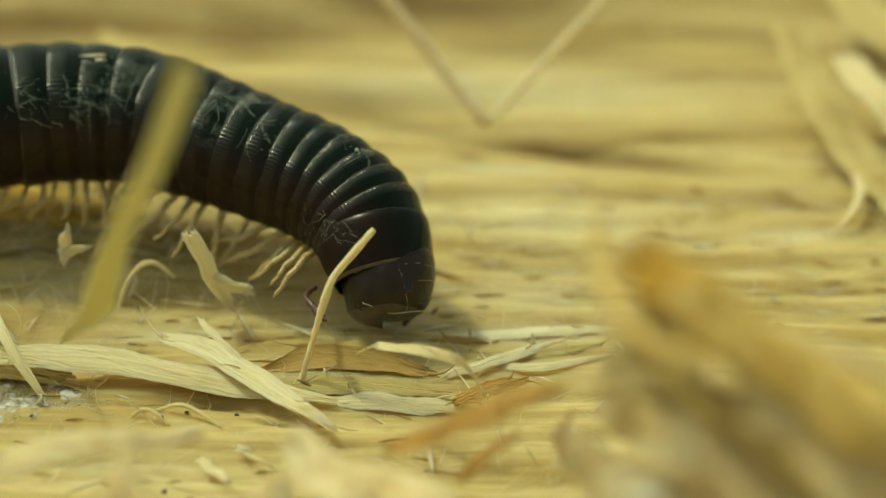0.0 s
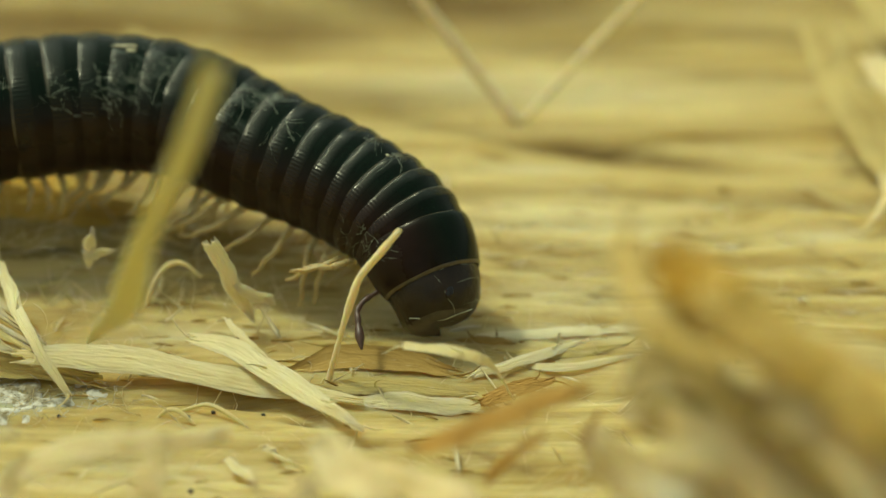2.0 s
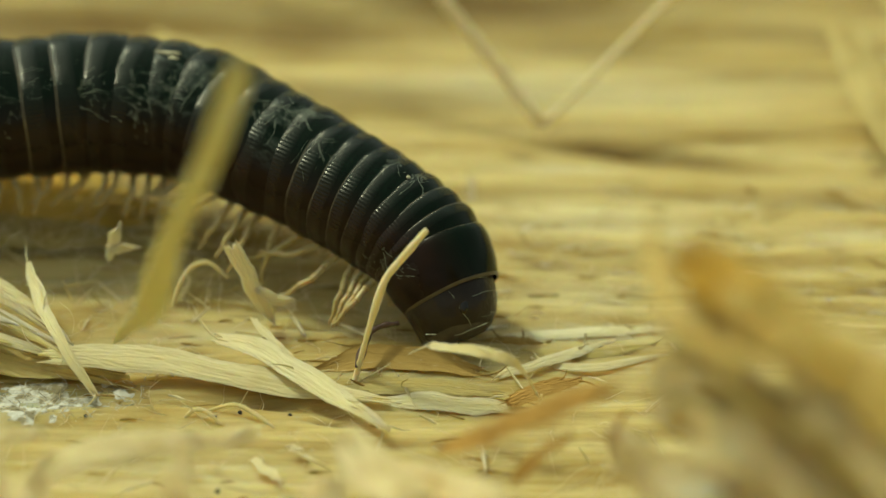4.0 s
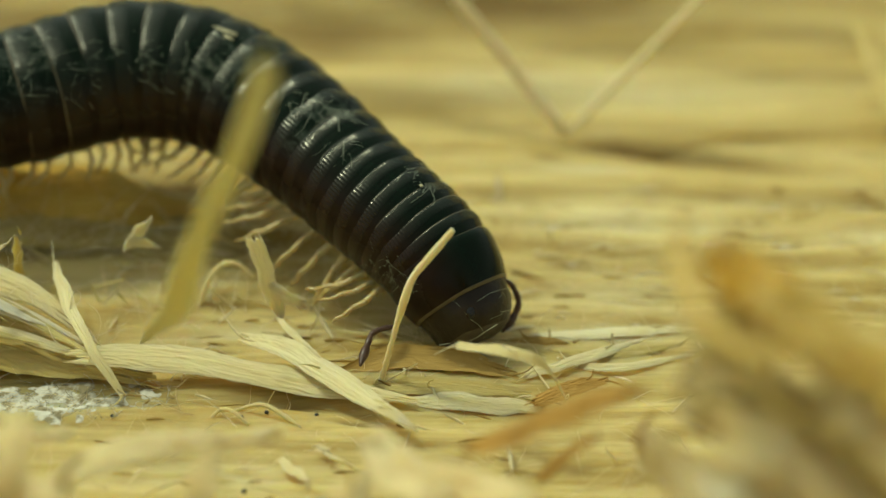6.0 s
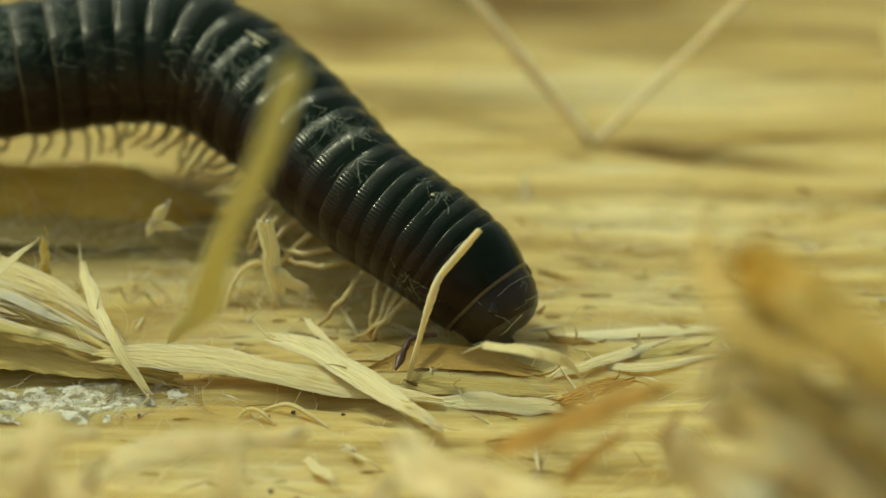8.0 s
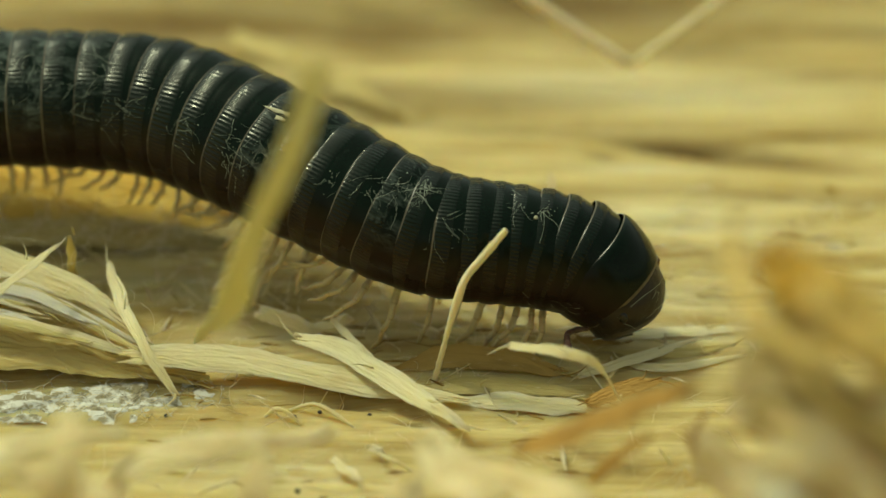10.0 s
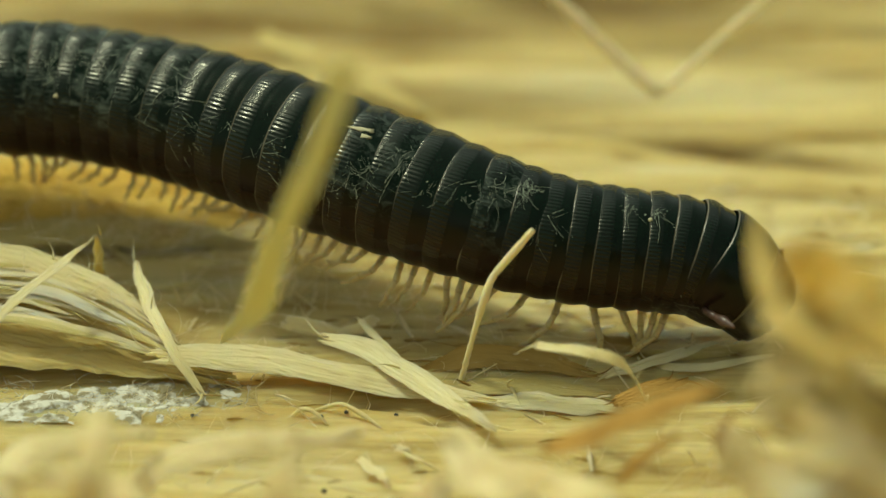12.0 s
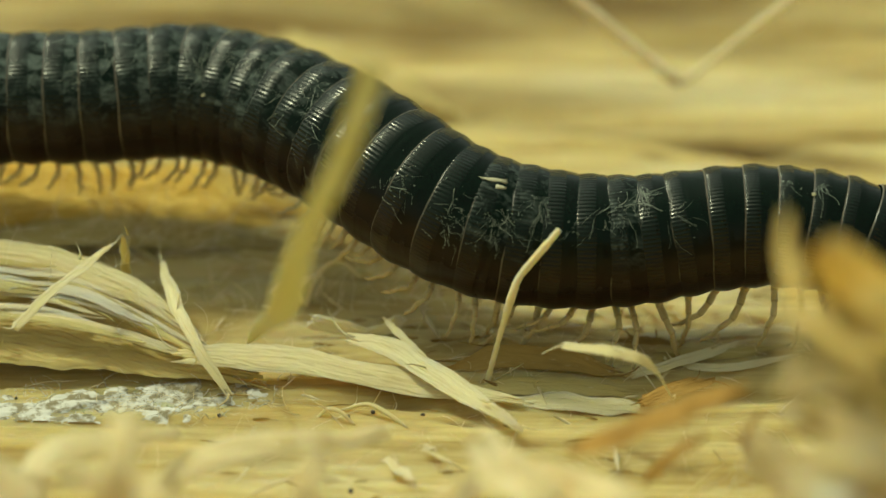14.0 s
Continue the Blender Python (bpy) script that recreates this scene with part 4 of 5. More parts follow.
strip(lump, [(7.60, -21.50, 13.20), (6.20, -19.10, 12.95), (5.75, -17.20, 13.38), (5.78, -15.90, 14.05)], 0.42, 0.30, GOLD, 57, 0.60)
strip(lump, [(7.22, -15.95, 6.38), (5.93, -13.03, 5.43), (5.28, -11.91, 5.38)], 0.60, 0.50, RUST, 59, 0.50)
strip(lump, [(13.93, -23.69, -0.00), (10.99, -21.32, 9.24), (8.52, -19.89, 10.71), (7.11, -18.60, 11.56), (6.52, -17.43, 12.97)], 1.02, 0.61, TAN, 300, 0.30)
strip(lump, [(12.02, -20.42, 8.21), (9.52, -18.97, 9.71), (7.74, -17.60, 10.68), (5.65, -16.72, 11.61)], 0.46, 0.39, STRAW, 301, 0.35)
strip(lump, [(15.18, -23.68, 0.00), (12.48, -19.67, 8.47), (9.97, -18.21, 9.98), (8.41, -16.80, 11.02), (6.85, -16.00, 11.82)], 0.65, 0.64, STRAW, 302, 0.55)
strip(lump, [(13.12, -19.27, 8.99), (10.61, -17.81, 10.51), (8.74, -16.85, 10.77), (6.86, -16.10, 11.48)], 0.70, 0.49, TAN, 303, 0.45)
strip(lump, [(15.70, -23.67, 0.00), (12.85, -19.62, 10.25), (10.37, -18.17, 11.76), (8.09, -17.30, 11.88), (5.94, -17.02, 11.76)], 0.48, 0.51, PALE, 304, 0.47)
strip(lump, [(13.24, -20.44, 10.25), (10.79, -19.01, 11.74), (8.53, -18.03, 12.04), (5.76, -17.73, 11.95)], 0.75, 0.50, STRAW, 305, 0.48)
strip(lump, [(15.34, -23.68, 0.00), (12.33, -22.07, 8.27), (9.88, -20.65, 9.74), (8.56, -19.31, 10.67), (6.11, -18.25, 11.90)], 0.47, 0.55, TAN, 306, 0.55)
strip(lump, [(13.68, -21.13, 8.13), (11.22, -19.70, 9.62), (8.19, -18.37, 10.51), (5.69, -17.68, 11.11)], 0.62, 0.64, STRAW, 307, 0.46)
strip(lump, [(15.12, -23.68, 0.00), (12.66, -17.79, 8.41), (10.10, -16.31, 9.97), (8.93, -15.45, 10.06), (6.83, -15.08, 10.09)], 0.68, 0.47, TAN, 308, 0.65)
strip(lump, [(12.53, -21.25, 8.66), (10.07, -19.82, 10.14), (8.17, -18.64, 10.79), (5.62, -17.96, 11.36)], 0.53, 0.41, STRAW, 309, 0.46)
strip(lump, [(13.99, -23.69, 0.00), (11.39, -19.81, 6.78), (8.85, -18.35, 8.30), (7.04, -17.09, 9.09), (5.68, -16.30, 9.86)], 0.66, 0.45, STRAW, 310, 0.37)
strip(lump, [(11.86, -20.15, 5.91), (9.32, -18.70, 7.43), (7.58, -17.13, 8.75), (6.05, -16.12, 9.88)], 0.60, 0.50, STRAW, 311, 0.52)
strip(lump, [(14.34, -23.68, 0.00), (11.99, -18.56, 5.33), (9.40, -17.08, 6.89), (8.43, -15.60, 8.06), (6.74, -14.82, 8.81)], 0.68, 0.65, PALE, 312, 0.44)
# olive strip painted as shade below the orange stub
strip(lump, [(13.04, -20.41, 8.68), (10.55, -18.97, 10.18), (8.78, -18.29, 9.96), (6.19, -17.85, 10.12)], 1.02, 0.56, OLIVE_SHADE, 313, 0.35)
strip(lump, [(14.27, -23.68, -0.00), (11.64, -19.70, 7.46), (9.11, -18.25, 8.98), (7.43, -17.30, 9.22), (5.56, -16.66, 9.73)], 0.55, 0.63, STRAW, 314, 0.67)
strip(lump, [(14.83, -19.11, 5.60), (12.27, -17.65, 7.14), (9.48, -16.51, 7.71), (6.63, -15.64, 8.61)], 0.83, 0.58, STRAW, 315, 0.40)
# dark brown here paints in shade between the pale strips
strip(lump, [(15.43, -23.67, 0.00), (12.53, -22.39, 6.25), (10.06, -20.97, 7.72), (8.28, -19.65, 8.61), (6.06, -18.48, 10.03)], 0.51, 0.51, BROWN, 316, 0.50)
strip(lump, [(11.63, -19.87, 5.84), (9.08, -18.41, 7.37), (7.86, -17.15, 8.16), (6.34, -16.42, 8.82)], 0.97, 0.56, STRAW, 317, 0.41)
strip(lump, [(15.59, -23.67, 0.00), (13.37, -17.77, 5.54), (10.76, -16.28, 7.12), (7.82, -15.42, 7.21), (5.91, -14.71, 7.84)], 0.92, 0.36, STRAW, 318, 0.56)
strip(lump, [(11.06, -20.33, 4.59), (8.50, -18.87, 6.11), (6.69, -17.49, 7.12), (5.29, -16.52, 8.20)], 0.72, 0.38, STRAW, 319, 0.60)
strip(lump, [(13.92, -23.69, 0.00), (11.46, -20.20, 4.17), (8.88, -18.74, 5.70), (6.93, -17.16, 7.05), (4.90, -16.22, 8.07)], 0.93, 0.55, PALE, 320, 0.55)
strip(lump, [(11.90, -19.18, 5.08), (9.32, -17.71, 6.63), (7.18, -16.61, 7.14), (5.36, -16.03, 7.54)], 0.54, 0.57, STRAW, 321, 0.35)
strip(lump, [(13.08, -23.69, -0.00), (10.90, -18.19, 3.03), (8.24, -16.70, 4.61), (6.55, -15.58, 5.15), (5.15, -14.42, 6.56)], 0.84, 0.42, STRAW, 322, 0.47)
strip(lump, [(12.43, -16.13, 3.43), (9.74, -14.61, 5.06), (7.31, -13.70, 5.24), (5.05, -13.44, 5.09)], 0.99, 0.49, STRAW, 323, 0.47)
strip(lump, [(13.50, -22.50, 3.00), (10.50, -21.00, 8.00), (8.00, -20.00, 10.00), (6.20, -19.40, 10.60)], 2.40, 0.50, STRAW, 330, 0.50)
strip(lump, [(12.50, -21.50, 2.00), (9.50, -20.50, 6.50), (7.00, -19.50, 8.30), (5.40, -18.80, 8.60)], 2.40, 0.50, PALE, 331, 0.50)
strip(lump, [(14.50, -23.00, 5.00), (12.00, -22.00, 9.50), (10.00, -21.00, 11.30), (8.60, -20.30, 12.00)], 2.00, 0.50, STRAW, 332, 0.50)
lump = clump("pale torn fibres rising from the log", *(1.02, -15.12, 0.00))
strip(lump, [(1.02, -15.12, 0.00), (0.16, -14.78, 4.41), (-0.82, -13.24, 5.06), (-1.69, -11.95, 5.31)], 1.54, 0.35, STRAW, 60, 0.60)
strip(lump, [(3.58, -15.10, 0.00), (2.39, -14.84, 4.29), (0.73, -13.46, 4.70), (-0.98, -12.30, 4.69)], 1.33, 0.35, STRAW, 61, 0.60)
strip(lump, [(-2.97, -15.14, 0.00), (-2.91, -14.99, 4.04), (-2.23, -13.67, 4.32), (-1.40, -12.48, 4.38)], 1.33, 0.35, STRAW, 62, 0.60)
lump = clump("broken tan stubs of wood rising from the log", *(-10.58, -17.49, 0.00))
strip(lump, [(-10.58, -17.49, 0.00), (-10.11, -17.07, 6.44), (-9.94, -16.39, 7.61), (-9.92, -14.97, 8.07)], 1.02, 0.25, STRAW, 63, 0.70)
strip(lump, [(-7.53, -15.16, 0.00), (-8.54, -15.68, 4.84), (-9.92, -15.20, 5.67), (-12.00, -14.92, 6.15)], 1.13, 0.30, STRAW, 64, 0.60)
strip(lump, [(-12.96, -15.19, 0.00), (-12.56, -15.76, 4.71), (-13.39, -15.06, 5.91), (-15.06, -14.72, 6.50)], 1.43, 0.30, STRAW, 65, 0.60)
lump = clump("broken tan stubs of wood rising from the log", *(-5.47, -16.32, 0.00))
strip(lump, [(-5.47, -16.32, 0.00), (-5.70, -14.92, 4.15), (-5.70, -14.29, 5.24), (-5.27, -12.90, 5.66)], 0.82, 0.25, STRAW, 66, 0.60)
strip(lump, [(-9.68, -10.22, 0.00), (-9.57, -10.13, 2.45), (-7.79, -9.69, 3.22), (-3.70, -8.64, 3.04)], 0.82, 0.20, STRAW, 67, 0.50)
strip(lump, [(-12.68, -10.23, 0.00), (-12.84, -11.80, 3.56), (-12.10, -10.45, 3.89), (-9.12, -9.43, 3.67)], 0.82, 0.20, STRAW, 68, 0.50)

# moved by the millipede
forked_splinter = tagged(new("forked_splinter"), "pale forked splinter pushed along by the millipede", "splinter", "splinters on the wood")
linked("prong", splinter_mesh("prong", [(-0.75, 0, 1.5), (-0.3, 0, 0.6), (0.1, 0, -0.3), (0.65, 0, -1.4)], 0.55, 0.14, PALE, 70, face=(0, -1, 0.3), tip=0.25), forked_splinter)
linked("prong", splinter_mesh("prong", [(0.0, -0.05, 0.0), (0.6, -0.1, -0.35), (1.25, -0.05, -0.6)], 0.36, 0.12, PALE, 71, face=(0, -1, 0.3), tip=0.9), forked_splinter)
star_chip = tagged(new("star_chip"), "small pale star-shaped chip of wood", "splinter", "splinters on the wood")
linked("prong", splinter_mesh("prong", [(0, 0, -0.7), (0.05, 0, 0), (0.16, 0, 0.85)], 0.36, 0.1, PALE, 72, face=(0, -1, 0.2), tip=0.2, tail=0.2, rows=14), star_chip)
linked("prong", splinter_mesh("prong", [(-0.15, -0.04, -0.2), (0.3, -0.04, -0.08), (0.9, -0.04, 0.05)], 0.28, 0.08, PALE, 73, face=(0, -1, 0.2), tip=0.2, rows=14), star_chip)

for k, (x, y, r) in enumerate(((-5.29, -3.11, 0.10), (-4.59, -2.81, 0.10), (-3.19, -2.81, 0.10), (-5.06, -6.50, 0.11), (-8.91, -3.09, 0.08), (-12.41, 1.01, 0.07), (-11.66, 1.02, 0.08), (-2.40, -3.31, 0.07), (-2.75, -6.66, 0.07), (-14.81, -1.85, 0.07), (14.83, 12.81, 0.11), (9.48, 7.84, 0.07), (13.37, 6.76, 0.07), (-9.66, 7.55, 0.10), (-5.59, 9.11, 0.10), (-3.73, 8.43, 0.08))):
    ob = new("pellet", blob_mesh("pellet", (0.7 * r, 0.7 * r, 0.6 * r), SPECK, k, 0.2))
    ob.location = Vector((x, y, floor_at(x, y) + r * 0.4)) * MM
    tagged(ob, "tiny black pellet lying on the wood", "pellet", "pellets on the wood")


def wool(name, label, box, count, seed, size, thick, mat, lift, flat=0.5):
    """Uncountable fine threads lying over a stretch of the wood (x0, x1, y0, y1)."""
    rng = np.random.RandomState(seed)
    verts, faces = [], []
    for _ in range(count):
        x, y = box[0] + rng.rand() * (box[1] - box[0]), box[2] + rng.rand() * (box[3] - box[2])
        p = np.array((x, y, floor_at(x, y) + lift * rng.rand()))
        d = rng.randn(3) * (1, 1, flat) + np.array((0, 0, 0.2))
        d = d / np.linalg.norm(d) * size / 5
        last = None
        for k in range(7):
            q = thick * (1 - 0.1 * k) * (0.7 + 0.6 * rng.rand())
            b = len(verts)
            verts += [p + (q, 0, -q * 0.5), p + (-q, 0, -q * 0.5), p + (0, q * 0.3, q)]
            if last is not None:
                faces += [(last + i, last + (i + 1) % 3, b + (i + 1) % 3, b + i) for i in range(3)]
            last = b
            p = p + d
            d = d + rng.randn(3) * size * 0.07 * (1, 1, flat)
            p[2] = max(p[2], floor_at(p[0], p[1]))
    return tagged(new(name, mesh_of(name, verts, faces, [mat], [(v[0] * 3, v[1] * 3) for v in verts])), label, "fibres", kind="stuff")



def build_mycelium(x0, x1, y0, y1):
    """A lumpy white crust with pores, thinning out at its border."""
    nx, ny = 260, 60
    x, y = np.meshgrid(np.linspace(x0, x1, nx), np.linspace(y0, y1, ny))
    u, v = (x - x0) / (x1 - x0) * 2 - 1, (y - y0) / (y1 - y0) * 2 - 1 + 0.5 * lattice(x / 2.5, y * 0, 25)
    edge = 0.75 - np.abs(v) ** 2 - np.abs(u) ** 8 + 1.1 * lattice(x / 1.3, y / 0.7, 21) + 0.6 * lattice(x / 0.35, y / 0.3, 24)
    pore = 1 - np.clip(1.6 * lattice(x / 0.20, y / 0.16, 22) - 0.2, 0, 1) + 0.25 * lattice(x / 0.07, y / 0.09, 23)
    z = relief(x, y) + np.clip(edge, -0.8, 0.4) * 0.15 + 0.06 * pore - 0.07
    verts = np.stack([x.ravel(), y.ravel(), z.ravel()], axis=1)
    i = (np.arange(ny - 1)[:, None] * nx + np.arange(nx - 1)[None, :]).ravel()
    faces = np.stack([i, i + 1, i + nx + 1, i + nx], axis=1).tolist()
    tagged(new("mycelium", mesh_of("mycelium", verts, faces, [FUNGUS])), "white lumpy fungus crust in a hollow of the wood", "fungus", kind="stuff")


build_mycelium(-19.21, -7.25, -3.41, -1.11)
wool("mycelium_threads", "fine white fungus threads on the crust", (-19.21, -7.25, -3.41, -1.11), 260, 7, 0.3, 0.012, FUNGUS, 0.25, 0.4)
wool("fine_fibres", "hair-thin fibres frayed from the torn sheets", (-16.50, -9.20, -0.40, 2.60), 90, 12, 0.9, 0.008, PALE, 2.9, 0.5)
wool("silk_tangle", "loose tangle of hair-thin pale threads", (-15.87, -9.47, 5.16, 6.00), 60, 8, 2.00, 0.014, PALE, 0.70, 0.50)
wool("fine_fibres", "fine pale fibres frayed from the wood", (-9.61, -2.47, 1.25, 6.52), 80, 9, 0.90, 0.012, PALE, 0.50, 0.50)
wool("fine_fibres", "fine pale fibres frayed from the wood", (-14.33, 11.91, -6.99, 2.52), 260, 10, 0.80, 0.014, STRAW, 0.08, 0.20)
wool("fine_fibres", "fine pale fibres frayed from the wood", (-3.01, 14.24, 0.62, 8.61), 120, 11, 0.90, 0.012, STRAW, 0.08, 0.20)


def crumbs(box, count, seed, mat, label, size=1.0, flat=0.45):
    """Uncountable small torn chips in one mesh."""
    rng = np.random.RandomState(seed)
    verts, faces, uv = [], [], []
    for k in range(count):
        x, y = box[0] + rng.rand() * (box[1] - box[0]), box[2] + rng.rand() * (box[3] - box[2])
        p = np.array((x, y, floor_at(x, y) + 0.02 + 0.56 * flat * rng.rand()))
        d = rng.randn(3) * (1, 1.6 * flat, flat)
        d *= size * (0.25 + 0.7 * rng.rand()) / np.linalg.norm(d)
        s = np.cross(d, (0, -0.5, 0.87))
        s *= (0.02 + 0.05 * rng.rand() ** 2) / np.linalg.norm(s)
        n = np.cross(s, d)
        n *= 0.018 / np.linalg.norm(n)
        b = len(verts)
        for e in (-1, 0, 1):
            w = (0.5, 1.0, 0.15)[e + 1] * (0.7 + 0.6 * rng.rand())
            bend_up = n * (1 - abs(e)) * 2
            verts += [p + d * e + s * w + bend_up, p + d * e + n + bend_up, p + d * e - s * w + bend_up, p + d * e - n + bend_up]
            uv += [(e + k, 0.1), (e + k, 0.2), (e + k, 0.3), (e + k, 0.4)]
        for q in (b, b + 4):
            faces += [(q + i, q + (i + 1) % 4, q + 4 + (i + 1) % 4, q + 4 + i) for i in range(4)]
        faces += [(b, b + 1, b + 2, b + 3), (b + 11, b + 10, b + 9, b + 8)]
    tagged(new("wood_crumbs", mesh_of("wood_crumbs", verts, faces, [mat], uv)), label, "crumbs", kind="stuff")

crumbs((-14.70, -3.91, 2.52, 8.61), 80, 20, TAN, "small torn tan chips under the millipede")
crumbs((-14.55, -1.46, 1.25, 7.91), 70, 21, STRAW, "small torn pale chips under the millipede")
crumbs((-8.98, 11.91, -6.71, 2.52), 60, 22, STRAW, "small pale chips scattered over the wood")
crumbs((1.0, 17.0, 1.5, 10.0), 60, 23, BROWN, "tiny brown flakes lying in the grain", 0.6, 0.05)
crumbs((1.0, 17.0, 1.5, 10.0), 90, 24, PALE, "tiny bleached flakes lying in the grain", 0.6, 0.05)
crumbs((-9.0, 3.0, -7.0, 2.0), 60, 25, BROWN, "tiny brown flakes lying in the grain", 0.5, 0.06)

# ---- movement ----
BENDS = {}
# the slope on which the body lies: height, and distance back
SLOPE_Z = (-0.28, 1.12, 1.96, 2.49, 2.86, 3.16, 3.41, 3.68, 4.02, 4.51, 5.25, 6.10)
SLOPE_Y = (-0.16, 0.66, 1.17, 1.55, 1.88, 2.22, 2.58, 3.09, 3.83, 5.02, 6.84, 8.89)


# how far the legs hold the body out from that slope
ARCH_Z = (0.8, 2.2, 3.4, 4.4, 5.2)
# at first the fore body leans towards the eye: the high part stands farther back
LEAN = (0.0, -0.1, -0.3, -0.5, -0.7)
ARCH = (0.0, 0.7, 1.4, 1.4, 0.7)


def bend(t, *xz):
    """The body's middle line at t from the front of the head, by x and z in mm; the line climbs backwards up the slope."""
    p = np.array(xz, float)
    y = np.interp(p[:, 1], SLOPE_Z, SLOPE_Y)
    pts = np.stack([p[:, 0], y, p[:, 1]], axis=1)
    lift = np.interp(p[:, 1], ARCH_Z, ARCH if t > 9 else LEAN)
    out = np.array((0.0, -88.446, 54.807)) - pts
    pts += lift[:, None] * out / np.linalg.norm(out, axis=1)[:, None]
    end = pts[-1]
    more = [end + np.array(d) for d in ((-4, 0.3, -0.15), (-10, 1.0, -0.3), (-20, 1.2, -0.4), (-32, 0.6, -0.6), (-46, -1.0, -0.8))]
    line = curve_through(np.vstack([pts, more]), 500)
    for _ in range(22):
        line[1:-1] = 0.5 * line[1:-1] + 0.25 * (line[:-2] + line[2:])
    s = np.concatenate([[0], np.cumsum(np.linalg.norm(np.diff(line, axis=0), axis=1))])
    BENDS[t] = (s, line)


# by how much the foremost rings are pushed into one another, in mm, and the body's roll in degrees
SQUEEZE_T = (0.0, 0.7, 1.5, 2.2, 3.0, 5.5, 6.0, 6.5, 7.0, 7.5, 8.0, 10.5, 11.0, 11.5, 12.0, 12.5, 13.0, 13.5, 14.0)
SQUEEZE = (0.5, 0.9, 0.6, -0.2, 0.35, 0.75, 0.9, 1.45, 1.0, 1.1, 1.25, 0.05, -0.2, 0.1, -0.2, -0.45, -0.4, -1.1, -1.4)


def pose_on(t, s, span, reach=0.0):
    """The pose of a piece on the body whose hind edge is at s and whose fore edge is span ahead; reach evens out its turn."""
    ss, line = BENDS[t]
    squeeze = float(np.interp(t, SQUEEZE_T, SQUEEZE))
    s = s - squeeze * min(max((s - 2.7) / 5.0, 0.0), 1.0)
    roll = radians(float(np.interp(t, (0, 3, 5.5, 8, 10.5, 14), (-4, -4, 3, 4, 14, 9))))
    at = lambda k: Vector([float(np.interp(k, ss, line[:, j])) for j in range(3)])
    hind = at(s)
    ahead = (at(max(0.0, s - span - 1.3 * reach)) - at(s + reach)).normalized()
    left = Vector((0, 1, 0))
    left = (left - ahead * left.dot(ahead)).normalized()
    up = ahead.cross(left)
    up, left = up * math.cos(roll) - left * math.sin(roll), left * math.cos(roll) + up * math.sin(roll)
    m = Matrix((ahead, left, up)).transposed().to_4x4()
    m.translation = hind * MM
    return m


